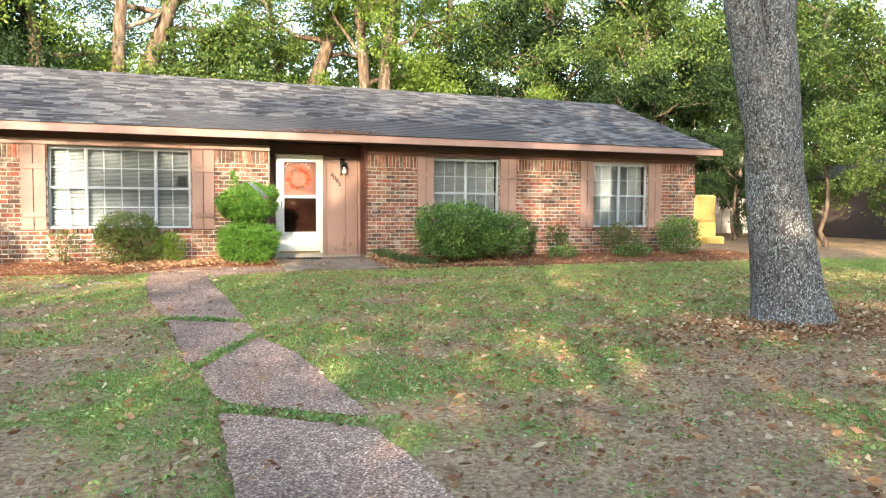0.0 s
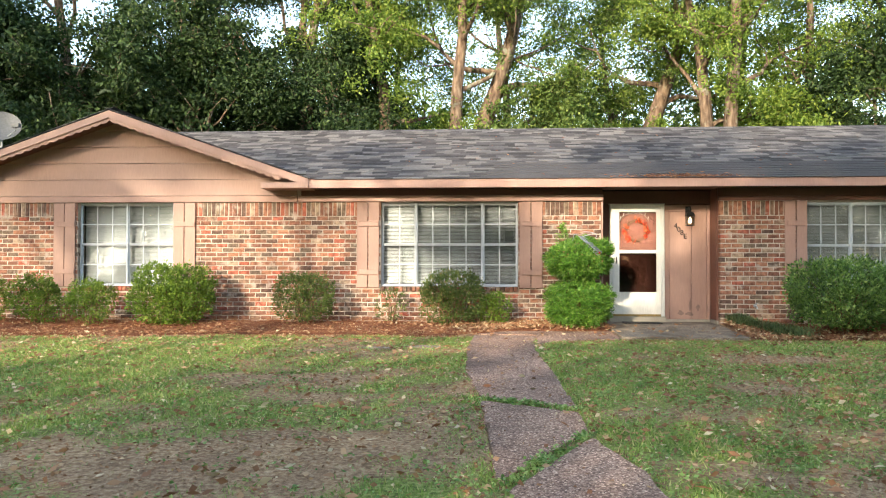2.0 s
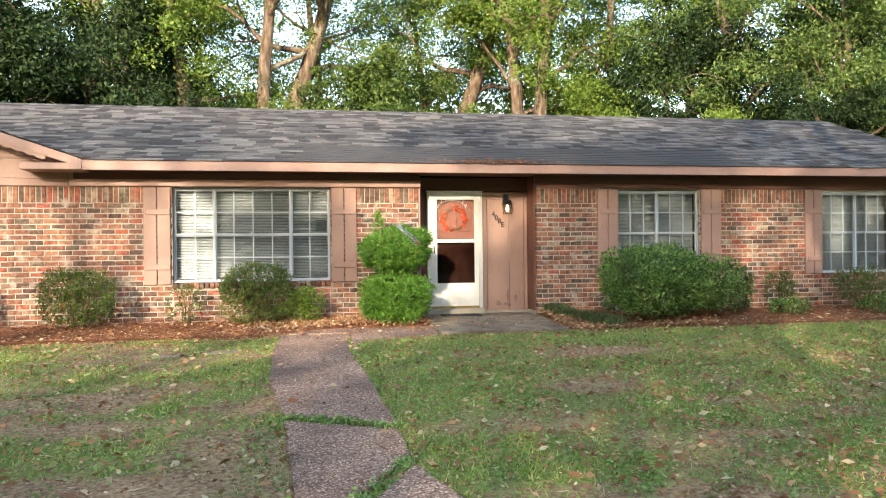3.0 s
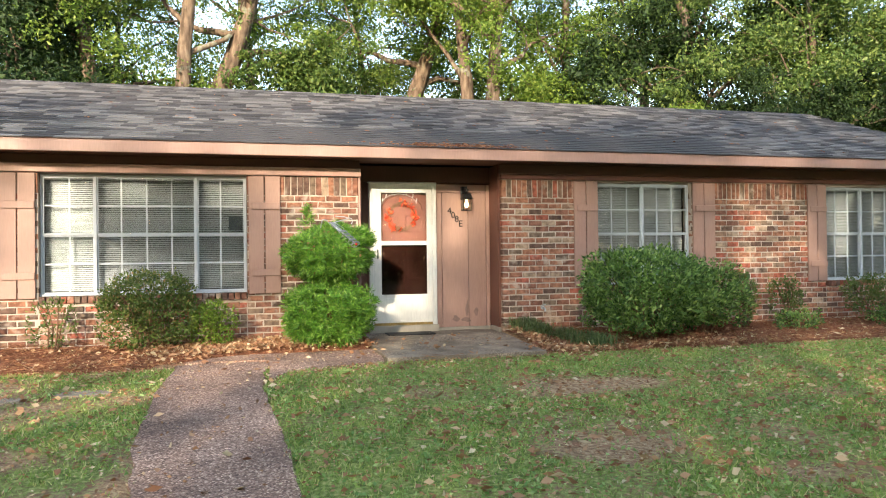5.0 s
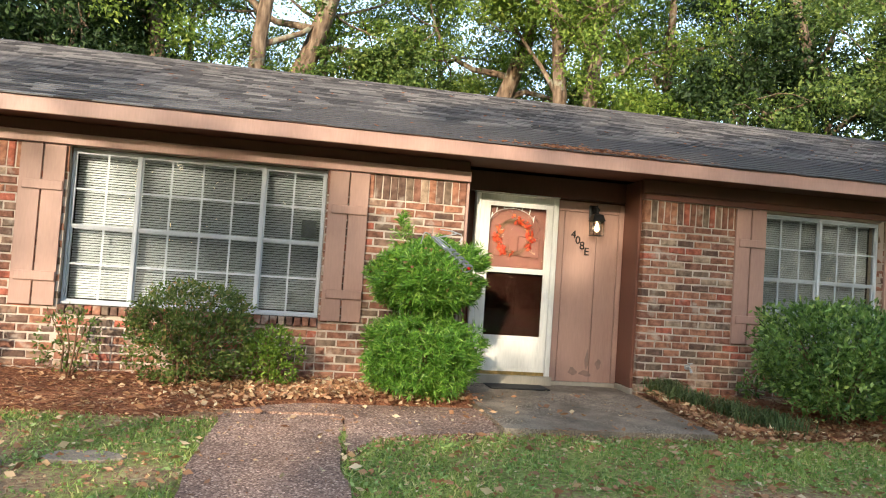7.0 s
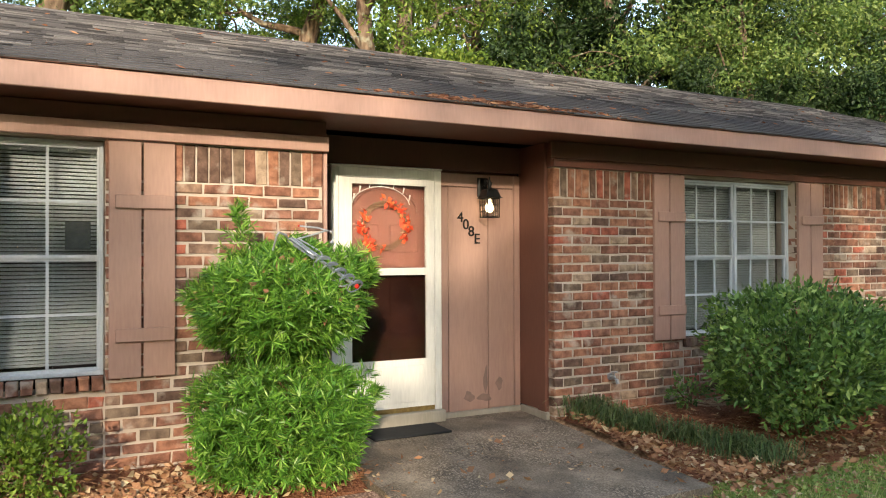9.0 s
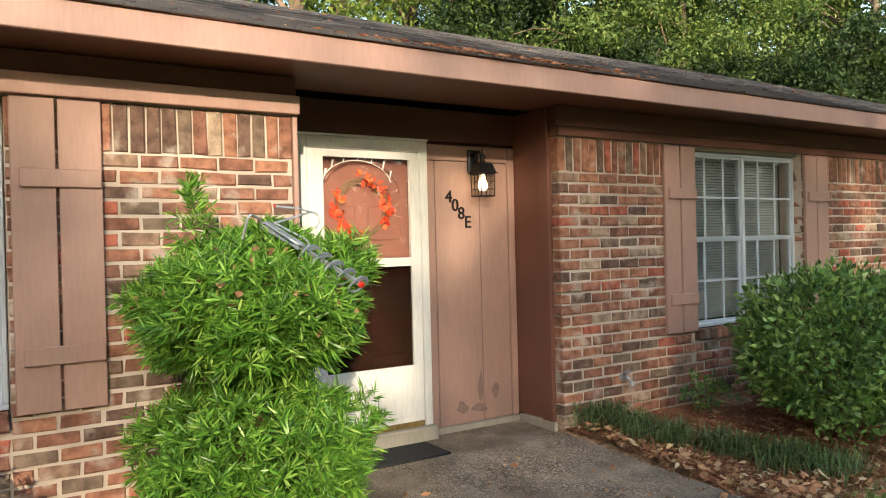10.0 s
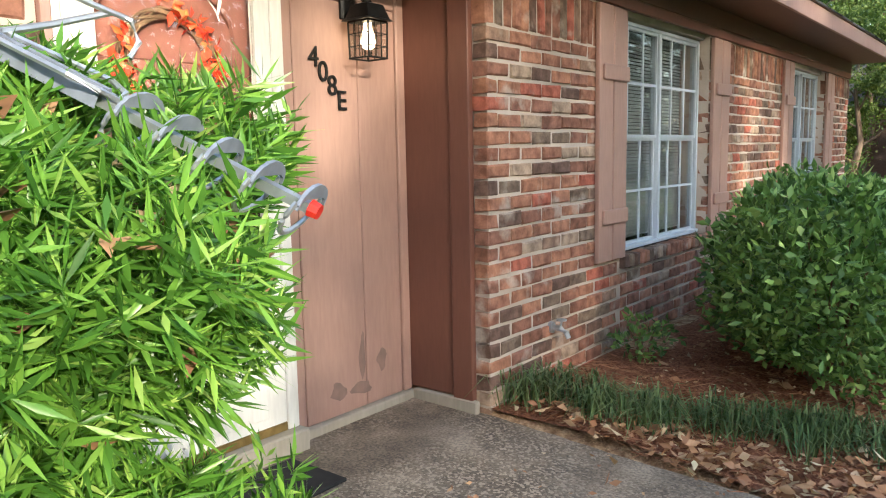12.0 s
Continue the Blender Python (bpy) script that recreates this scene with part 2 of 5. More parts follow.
BRIGHT_LEAF = leaf_material("bright_leaf", [(0, (0.10, 0.18, 0.035)), (0.5, (0.19, 0.29, 0.055)), (1, (0.32, 0.40, 0.09))], 0.5, 0.42)
# dark leaf for the far woods, also shade painted into nearer trees
FAR_SHADED_LEAF = leaf_material("far_and_shaded_leaf", [(0, (0.018, 0.04, 0.014)), (0.6, (0.035, 0.07, 0.022)), (1, (0.07, 0.12, 0.035))], 0.6, 0.3)
bm_ = Mat("oak_bark")
b1_ = bm_.noise(9, 8, (1, 1, 0.25), "World")
b2_ = bm_.noise(3.2, 6, space="World")
bc = bm_.ramp(b1_, [(0.3, (0.07, 0.045, 0.032)), (0.55, (0.20, 0.14, 0.10)), (0.75, (0.33, 0.25, 0.18))])
bc = bm_.mix(bm_.ramp(b2_, [(0.58, (0, 0, 0)), (0.68, (0.7, 0.7, 0.7))]), bc, (0.30, 0.31, 0.24))
bm_.bump(b1_, 1.0, 0.05)
BARK = bm_.done(bc, 0.95, 0, 0.2)
pb = Mat("lichened_bark")
p1_ = pb.noise(26, 8, (1, 1, 0.45), "World")
p2_ = pb.noise(55, 6, (1, 1, 0.7), "World")
p3_ = pb.noise(1.2, 3, space="World")
pc = pb.ramp(p1_, [(0.32, (0.06, 0.048, 0.042)), (0.5, (0.15, 0.125, 0.112)), (0.7, (0.26, 0.225, 0.205))])
lich = pb.mix(1.0, pb.ramp(p2_, [(0.52, (0, 0, 0)), (0.62, (1, 1, 1))]), pb.ramp(p3_, [(0.34, (0.22, 0.22, 0.22)), (0.58, (0.95, 0.95, 0.95))]), "MULTIPLY")
pc = pb.mix(lich, pc, (0.56, 0.58, 0.52))
pb.bump(p1_, 1.0, 0.04)
LICHEN = pb.done(pc, 0.95, 0, 0.2)


# ---- mesh helpers ----
class Build:
    """Collects boxes, tubes and faces for one mesh."""
    def __init__(self):
        self.v, self.f = [], []

    def box(self, x0, x1, y0, y1, z0, z1):
        n = len(self.v)
        self.v += [(x, y, z) for z in (z0, z1) for y in (y0, y1) for x in (x0, x1)]
        self.f += [tuple(n + i for i in q) for q in ((0, 2, 3, 1), (4, 5, 7, 6), (0, 1, 5, 4), (2, 6, 7, 3), (0, 4, 6, 2), (1, 3, 7, 5))]
        return self

    def tube(self, pts, radii, sides=8, cap=True, wob=0.0):
        pts = [Vector(p) for p in pts]
        rings = []
        for i, p in enumerate(pts):
            d = (pts[min(i + 1, len(pts) - 1)] - pts[max(i - 1, 0)]).normalized()
            side = d.orthogonal().normalized() if abs(d.z) < 0.9 else Vector((1, 0, 0)) - d * d.x
            side.normalize()
            up = d.cross(side)
            ring = []
            for k in range(sides):
                a = 2 * math.pi * k / sides
                r = radii[i] * (1 + wob * (noise.noise(Vector((p.x * 1.3 + math.cos(a) * 1.7, p.y * 1.3 + math.sin(a) * 1.7, p.z * 1.1))) if wob else 0))
                ring.append(len(self.v))
                self.v.append(tuple(p + (side * math.cos(a) + up * math.sin(a)) * r))
            rings.append(ring)
        for a, b in zip(rings, rings[1:]):
            for k in range(sides):
                self.f.append((a[k], a[(k + 1) % sides], b[(k + 1) % sides], b[k]))
        if cap:
            self.f.append(tuple(reversed(rings[0])))
            self.f.append(tuple(rings[-1]))
        return self

    def quad(self, *p):
        n = len(self.v)
        self.v += [tuple(q) for q in p]
        self.f.append(tuple(range(n, n + len(p))))
        return self

    def prism(self, outline, z0, z1):
        """An upright prism on an outline of (x, y)."""
        n, k = len(self.v), len(outline)
        zf0 = z0 if callable(z0) else (lambda x, y: z0)
        zf1 = z1 if callable(z1) else (lambda x, y: z1)
        self.v += [(x, y, zf0(x, y)) for x, y in outline] + [(x, y, zf1(x, y)) for x, y in outline]
        self.f.append(tuple(n + i for i in reversed(range(k))))
        self.f.append(tuple(n + k + i for i in range(k)))
        for i in range(k):
            j = (i + 1) % k
            self.f.append((n + i, n + j, n + k + j, n + k + i))
        return self

    def mesh(self, name, mat, bevel=0.0, smooth=False):
        me = bpy.data.meshes.new(name)
        me.from_pydata(self.v, [], self.f)
        if bevel:
            b = bmesh.new()
            b.from_mesh(me)
            bmesh.ops.bevel(b, geom=b.edges[:], offset=bevel, segments=1, affect="EDGES")
            b.to_mesh(me)
            b.free()
        if smooth:
            me.polygons.foreach_set("use_smooth", [True] * len(me.polygons))
        me.materials.append(mat)
        me.update()
        return me


def part(name, build, mat, parent, label="", bevel=0.0, smooth=False, at=None):
    me = build if isinstance(build, bpy.types.Mesh) else build.mesh(name, mat, bevel, smooth)
    ob = new(name, me)
    ob.parent = parent
    if at is not None:
        ob.matrix_local = at
    return tagged(ob, label)


def thing(name, x, y, z, label, category, group="", kind=""):
    ob = new(name)
    ob.location = (x, y, z)
    ob.empty_display_size = 0.1
    return tagged(ob, label, category, group, kind)


def solid(name, build, mat, label, category, group="", kind="", bevel=0.0, smooth=False, at=None):
    ob = new(name, build if isinstance(build, bpy.types.Mesh) else build.mesh(name, mat, bevel, smooth))
    if at is not None:
        ob.matrix_world = at
    return tagged(ob, label, category, group, kind)


def np_mesh(name, verts, faces, mat, smooth=False):
    """A mesh from arrays: verts (n, 3), faces (m, k)."""
    me = bpy.data.meshes.new(name)
    m, k = faces.shape
    me.vertices.add(len(verts))
    me.vertices.foreach_set("co", np.asarray(verts, np.float32).ravel())
    me.loops.add(m * k)
    me.loops.foreach_set("vertex_index", faces.astype(np.int32).ravel())
    me.polygons.add(m)
    me.polygons.foreach_set("loop_start", np.arange(0, m * k, k, dtype=np.int32))
    me.update(calc_edges=True)
    me.validate()
    me.materials.append(mat)
    return me


rng = np.random.default_rng(7)


def unit(a):
    return a / np.maximum(np.linalg.norm(a, axis=1, keepdims=True), 1e-9)


def leaf_arrays(centres, dirs, length, width, fold=0.25, jitter=0.4):
    """Leaves of four points each, folded along the midrib: (verts, faces)."""
    n = len(centres)
    d = unit(dirs)
    s = unit(np.cross(d, unit(rng.normal(size=(n, 3)))))
    u = np.cross(s, d)
    ln = length * (1 + jitter * (rng.random((n, 1)) - 0.5) * 2)
    w = width * (1 + jitter * (rng.random((n, 1)) - 0.5) * 2)
    base, tip = centres, centres + d * ln
    mid = centres + d * ln * 0.48
    v = np.stack([base, mid + s * w / 2 + u * w * fold, tip, mid - s * w / 2 + u * w * fold], 1).reshape(-1, 3)
    i = np.arange(n)[:, None] * 4
    f = np.concatenate([i + np.array([[0, 1, 2]]), i + np.array([[0, 2, 3]])], 1).reshape(-1, 3)
    return v, f


def in_ball(n, shell=0.0):
    p = unit(rng.normal(size=(n, 3)))
    return p * (shell + (1 - shell) * rng.random((n, 1))) ** (1 / 3.0)


def smoothstep(a, b, x):
    t = np.clip((x - a) / (b - a), 0, 1)
    return t * t * (3 - 2 * t)


def value_noise(x, y, scale, seed):
    r = np.random.default_rng(seed).random((64, 64))
    u, w = np.asarray(x) * scale, np.asarray(y) * scale
    i, j = np.floor(u).astype(int), np.floor(w).astype(int)
    a, b = u - i, w - j
    a, b = a * a * (3 - 2 * a), b * b * (3 - 2 * b)
    g = lambda p, q: r[p % 64, q % 64]
    return (g(i, j) * (1 - a) + g(i + 1, j) * a) * (1 - b) + (g(i, j + 1) * (1 - a) + g(i + 1, j + 1) * a) * b


# ---- ground ----
def ground_z(x, y):
    """The lawn falls gently from the house to the street; the beds rise to the wall."""
    y = np.asarray(y, float)
    z = -0.11 - 0.026 * np.clip(-y - 1.4, 0, 17)
    return np.where(y > -1.4, -0.11 + 0.11 * np.clip((y + 1.4) / 1.1, 0, 1), z)


WALK_PANELS = [
    [(-3.40, -1.35), (-2.42, -1.32), (-2.52, -2.7), (-2.42, -4.9), (-2.36, -6.65), (-3.22, -6.2), (-3.42, -4.6), (-3.46, -2.9)],
    [(-3.23, -6.32), (-2.36, -6.77), (-2.36, -7.4), (-3.08, -8.75)],
    [(-3.03, -8.95), (-2.36, -7.65), (-2.14, -8.5), (-2.0, -10.6), (-2.9, -9.95)],
    [(-2.95, -10.15), (-2.06, -10.8), (-1.98, -11.8), (-2.0, -16.5), (-3.1, -16.5), (-2.98, -11.6)],
]
PORCH_WALK = [(-3.38, -1.33), (-2.9, -0.98), (-2.2, -0.86), (-1.16, -0.86), (-1.16, -1.84), (-1.7, -1.92), (-2.2, -2.1), (-2.45, -2.55), (-2.42, -1.34)]
PORCH = [(-1.14, -1.82), (0.74, -1.84), (0.78, -1.2), (0.84, -0.02), (0.84, 0.62), (-1.14, 0.62)]


def inside(poly, x, y, grow=0.0):
    """Which points lie in a polygon."""
    x, y = np.asarray(x), np.asarray(y)
    res = np.zeros(x.shape, bool)
    cx, cy = sum(p[0] for p in poly) / len(poly), sum(p[1] for p in poly) / len(poly)
    q = [(cx + (a - cx) * (1 + grow), cy + (b - cy) * (1 + grow)) for a, b in poly]
    for (x0, y0), (x1, y1) in zip(q, q[1:] + q[:1]):
        if y0 == y1:
            continue
        cross = (y0 > y) != (y1 > y)
        res ^= cross & (x < (x1 - x0) * (y - y0) / (y1 - y0) + x0)
    return res


def paved(x, y):
    r = inside(PORCH, x, y) | inside(PORCH_WALK, x, y)
    for p in WALK_PANELS:
        r |= inside(p, x, y)
    return r


BARE = [(-4.9, -8.2, 1.7, 0.75), (-8.4, -7.0, 1.9, 0.9), (-0.6, -11.6, 1.5, 1.0), (-0.9, -8.6, 0.9, 0.45), (1.2, -10.6, 1.8, 0.7), (-6.3, -10.6, 1.5, 0.9),
        (3.8, -8.6, 1.6, 0.9), (-4.4, -10.9, 0.9, 0.7), (0.4, -3.6, 0.8, 0.35), (-0.2, -5.6, 0.9, 0.4), (2.4, -4.5, 0.9, 0.4), (-12.5, -5.2, 1.6, 0.7)]


def bed_edge(x):
    x = np.asarray(x, float)
    return np.where(x < -3.4, -1.55 - 0.35 * smoothstep(-6.5, -9.5, x), -1.75) + 0.12 * (value_noise(x, x * 0, 1.3, 3) - 0.5)


def grass_cover(x, y):
    g = 0.56 + 1.0 * (value_noise(x, y, 0.55, 5) - 0.5) + 0.8 * (value_noise(x, y, 1.9, 6) - 0.5) + 0.5 * (value_noise(x, y, 5.0, 8) - 0.5) + 0.4 * smoothstep(-7.5, -3.0, y)
    for bx, by, rx, ry in BARE:
        g = g - 0.7 * np.exp(-(((x - bx) / rx) ** 2 + ((y - by) / ry) ** 2) * 1.2)
    g = np.where(y > bed_edge(x), 0.0, g)
    return np.clip(g, 0, 1)


def spaced(a, b, step, far):
    mid = np.arange(a, b + step / 2, step)
    out = np.array([1, 2.5, 5, 10, 20, 40, 90, 200, far])
    return np.concatenate([(a - out)[::-1], mid, b + out])


gx, gy = spaced(-17, 14, 0.16, 450), spaced(-17, 1, 0.14, 450)
X, Y = np.meshgrid(gx, gy)
Z = ground_z(X, Y) + 0.03 * (value_noise(X, Y, 1.1, 9) - 0.5) + 0.012 * (value_noise(X, Y, 4.0, 10) - 0.5)
Z = np.where(paved(X, Y) | inside(PORCH, X, Y, 0.08), Z - 0.05, Z)
nx, ny = len(gx), len(gy)
idx = (np.arange(ny - 1)[:, None] * nx + np.arange(nx - 1)[None, :]).ravel()
gf = np.stack([idx, idx + 1, idx + nx + 1, idx + nx], 1)
gme = np_mesh("ground", np.stack([X, Y, Z], -1).reshape(-1, 3), gf, LAWN)
att = gme.attributes.new("grass", "FLOAT", "POINT")
att.data.foreach_set("value", grass_cover(X, Y).astype(np.float32).ravel())
gme.polygons.foreach_set("use_smooth", np.ones(len(gf), bool))
tagged(new("ground", gme), "patchy green lawn with bare brown soil", "ground", kind="structure")

# ---- house shell ----
WX0, WX1, DEPTH = -13.3, 9.25, 8.4
SOFFIT, EAVE_Y, EAVE_Z = 2.37, -0.48, 2.50
RIDGE_Y, RIDGE_Z = 4.2, 4.17
SLOPE = (RIDGE_Z - EAVE_Z) / (RIDGE_Y - EAVE_Y)
BX, BZ = 0.205, 0.0815
BRICK_TOP, SOLDIER = 2.15, 1.915
ALCOVE = (-1.19, 0.845)
WINDOWS = [("window_1", -10.72, -8.93, 0.62, 2.15, (3, 3)), ("window_2", -5.10, -2.65, 0.63, 2.14, (2, 4, 2)),
           ("window_3", 2.33, 3.89, 0.62, 2.12, (3, 3)), ("window_4", 6.32, 7.85, 0.61, 2.11, (3, 3))]

wall = thing("wall_front", 0, 0, 0, "red and brown brick front wall of the house", "wall", kind="structure")
wb = Build()
spans, last = [], WX0 + 0.006
for _, x0, x1, z0, z1, _u in WINDOWS[:2] + [("", *ALCOVE, 0, 0, ())] + WINDOWS[2:]:
    spans.append((last, x0 - 0.006))
    last = x1 + (0.006 if z1 else 0.018)
spans.append((last, WX1 - 0.006))
for a, b in spans:
    wb.box(a, b, 0.009, 0.24, -0.3, SOFFIT + 0.05)
for _, x0, x1, z0, z1, _u in WINDOWS:
    wb.box(x0 - 0.006, x1 + 0.006, 0.009, 0.24, -0.3, z0 - 0.09)
    wb.box(x0 - 0.006, x1 + 0.006, 0.05, 0.24, z1 + 0.01, SOFFIT + 0.05)
part("mortar", wb, MORTAR, wall)
for nm_, (x0, x1, y0, y1), lab in (("wall_left", (WX0, WX0 + 0.2, 0.24, DEPTH), "brick end wall beside the drive"), ("wall_right", (WX1 - 0.2, WX1, 0.24, DEPTH), "brick end wall beside the side yard"),
                                   ("wall_back", (WX0, WX1, DEPTH, DEPTH + 0.2), "brick back wall of the house")):
    solid(nm_, Build().box(x0, x1, y0, y1, -0.3, SOFFIT + 0.1), MORTAR, lab, "wall", kind="structure")
# rooms behind the windows, their dimness put into a near-black colour
solid("floor", Build().box(WX0 + 0.2, WX1 - 0.2, 0.62, DEPTH, -0.1, 0.05), DARK_ROOM, "floor inside the house, coloured near-black to look dim", "floor", kind="structure")
solid("ceiling", Build().box(WX0 + 0.2, WX1 - 0.2, 0.24, DEPTH, 2.43, 2.48), DARK_ROOM, "ceiling inside the house, coloured near-black to look dim", "ceiling", kind="structure")
solid("wall_inner", Build().box(WX0 + 0.2, WX1 - 0.2, 2.2, 2.3, 0.05, 2.43), DARK_ROOM, "inner wall behind the blinds, coloured near-black to look dim", "wall", kind="structure")


# trim, fascia and soffit
def trim(name, mat, label, *boxes, bevel=0.004):
    b = Build()
    for q in boxes:
        b.box(*q)
    return solid(name, b, mat, label, "trim", kind="structure", bevel=bevel)


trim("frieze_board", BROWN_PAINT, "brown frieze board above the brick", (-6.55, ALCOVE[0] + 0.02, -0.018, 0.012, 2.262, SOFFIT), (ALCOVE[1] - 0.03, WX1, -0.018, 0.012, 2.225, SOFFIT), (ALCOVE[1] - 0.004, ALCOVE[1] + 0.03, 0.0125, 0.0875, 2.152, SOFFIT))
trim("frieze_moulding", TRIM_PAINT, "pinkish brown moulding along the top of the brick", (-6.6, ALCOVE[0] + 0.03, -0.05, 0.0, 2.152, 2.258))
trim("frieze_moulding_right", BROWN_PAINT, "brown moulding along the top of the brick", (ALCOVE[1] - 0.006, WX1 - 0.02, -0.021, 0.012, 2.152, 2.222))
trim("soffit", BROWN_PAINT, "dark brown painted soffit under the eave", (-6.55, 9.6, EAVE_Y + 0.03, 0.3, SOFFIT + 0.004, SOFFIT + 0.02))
trim("fascia", TRIM_PAINT, "pinkish tan painted fascia board along the eave", (-6.42, 9.62, EAVE_Y, EAVE_Y + 0.028, 2.352, EAVE_Z - 0.004))
trim("drip_edge", BROWN_PAINT, "thin dark drip edge under the shingles", (-6.42, 9.63, EAVE_Y - 0.012, EAVE_Y + 0.02, EAVE_Z - 0.002, EAVE_Z + 0.012), bevel=0.002)

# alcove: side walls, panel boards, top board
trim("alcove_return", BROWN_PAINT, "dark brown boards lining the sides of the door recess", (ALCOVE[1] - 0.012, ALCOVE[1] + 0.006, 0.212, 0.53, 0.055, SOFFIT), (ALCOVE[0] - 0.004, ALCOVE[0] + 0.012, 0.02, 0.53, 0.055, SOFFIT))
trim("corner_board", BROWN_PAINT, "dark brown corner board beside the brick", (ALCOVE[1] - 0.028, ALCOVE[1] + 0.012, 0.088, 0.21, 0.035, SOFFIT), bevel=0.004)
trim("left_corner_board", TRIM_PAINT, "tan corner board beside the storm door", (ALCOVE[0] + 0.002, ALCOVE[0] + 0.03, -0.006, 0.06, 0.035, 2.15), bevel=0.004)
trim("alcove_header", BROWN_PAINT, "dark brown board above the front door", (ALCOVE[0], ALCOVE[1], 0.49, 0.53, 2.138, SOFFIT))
sm2 = Build()
for cx, cz, rx, rz in ((0.47, 0.30, 0.022, 0.11), (0.61, 0.25, 0.035, 0.05), (0.30, 0.16, 0.05, 0.045), (0.46, 0.14, 0.07, 0.035)):
    sm2.quad(*[(cx + rx * (1 + 0.3 * math.sin(3 * a + cx * 9)) * math.cos(a), 0.5085, cz + rz * (1 + 0.25 * math.sin(2 * a + cz * 20)) * math.sin(a)) for a in np.linspace(0, 6.283, 15)[:-1]])
SCUFF = painted("scuffed_tan_paint", (0.19, 0.125, 0.105), (0.36, 0.215, 0.17), 0.6, 14)
panel = thing("wall_panel", 0.42, 0.51, 0.04, "tan painted vertical board panelling beside the door", "wall panel", kind="structure")
for a, b in ((0.012, 0.098), (0.104, 0.497), (0.503, 0.765)):
    part("board", Build().box(a - 0.42, b - 0.42, 0, 0.03, 0.0, 1.955), TAN_PAINT, panel, bevel=0.004)
part("top_board", Build().box(0.012 - 0.42, 0.765 - 0.42, -0.004, 0.03, 1.96, 2.075), TAN_PAINT, panel, bevel=0.004)
part("scuff", sm2.mesh("scuff", SCUFF), SCUFF, panel, "dark scuff marks in the paint", at=pose(-0.42, -0.51, -0.04))
part("corner_strip", Build().box(0.77 - 0.42, 0.83 - 0.42, -0.012, 0.03, 0.0, 2.075), TAN_PAINT, panel, bevel=0.006)
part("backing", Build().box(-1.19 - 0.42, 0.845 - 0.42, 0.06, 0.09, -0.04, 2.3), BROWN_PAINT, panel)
trim("base_ledge", LEDGE, "pale stained concrete ledge under the panelling", (0.0, 0.835, 0.475, 0.53, -0.03, 0.038), (ALCOVE[1] - 0.035, ALCOVE[1] + 0.0, 0.06, 0.475, -0.03, 0.05), bevel=0.006)

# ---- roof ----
roof = thing("roof", 0, 0, 0, "grey asphalt shingle roof with leaf-shadow dapples, some in its colour", "roof", kind="structure")
RX0, RX1 = -13.75, 9.66
GPX, GPZ, GHALF = -9.9, 3.76, 3.6
GSLOPE = (GPZ - 2.52) / GHALF
rb = Build()
for s in (1, -1):
    ye = EAVE_Y if s > 0 else 2 * RIDGE_Y - EAVE_Y
    p = [(RX0, ye, EAVE_Z - 0.012), (RX1, ye, EAVE_Z - 0.012), (RX1, RIDGE_Y, RIDGE_Z - 0.012), (RX0, RIDGE_Y, RIDGE_Z - 0.012)]
    if s > 0:
        p[0] = (GPX + GHALF - 0.2, ye, EAVE_Z - 0.012)
        p.insert(0, (GPX + 0.2, 2.9, EAVE_Z + SLOPE * 3.38 - 0.012))
        p.append((RX0, 0.6, EAVE_Z + SLOPE * 1.08 - 0.012))
    rb.quad(*p)
    rb.quad(*[(x, y, z - 0.03) for x, y, z in reversed(p)])
for s in (1, -1):
    gy_end = lambda h: (h - EAVE_Z) / SLOPE + EAVE_Y
    e = GPX + s * GHALF
    rb.quad((e, EAVE_Y - 0.02, 2.51), (GPX, EAVE_Y - 0.02, GPZ - 0.01), (GPX, gy_end(GPZ) + 0.3, GPZ - 0.01), (e, (0.3 if s > 0 else 0.9), 2.51))
part("deck", rb, SHINGLE, roof)
for x, s in ((RX1, 1), (RX0, -1)):
    for e in (EAVE_Y, 2 * RIDGE_Y - EAVE_Y):
        b = Build()
        x0, x1 = (x - 0.03, x) if s > 0 else (x, x + 0.03)
        p = [(e, EAVE_Z - 0.16), (RIDGE_Y, RIDGE_Z - 0.16), (RIDGE_Y, RIDGE_Z - 0.012), (e, EAVE_Z - 0.012)]
        n = 4
        b.v = [(x0, yy, zz) for yy, zz in p] + [(x1, yy, zz) for yy, zz in p]
        b.f = [(0, 1, 2, 3), (7, 6, 5, 4)] + [(i, (i + 1) % 4 + 0, (i + 1) % 4 + 4, i + 4) for i in range(4)]
        part("rake_board", b, TRIM_PAINT, roof)
    b = Build().quad((x - s * 0.4, EAVE_Y + 0.5, SOFFIT), (x - s * 0.4, 2 * RIDGE_Y - EAVE_Y - 0.5, SOFFIT), (x - s * 0.4, RIDGE_Y, RIDGE_Z - 0.05))
    part("end_gable", b, TAN_PAINT, roof)
    part("end_soffit", Build().quad((x - s * 0.4, EAVE_Y, SOFFIT + 0.03), (x, EAVE_Y, SOFFIT + 0.03), (x, RIDGE_Y, RIDGE_Z - 0.15), (x - s * 0.4, RIDGE_Y, RIDGE_Z - 0.15)), BROWN_PAINT, roof)

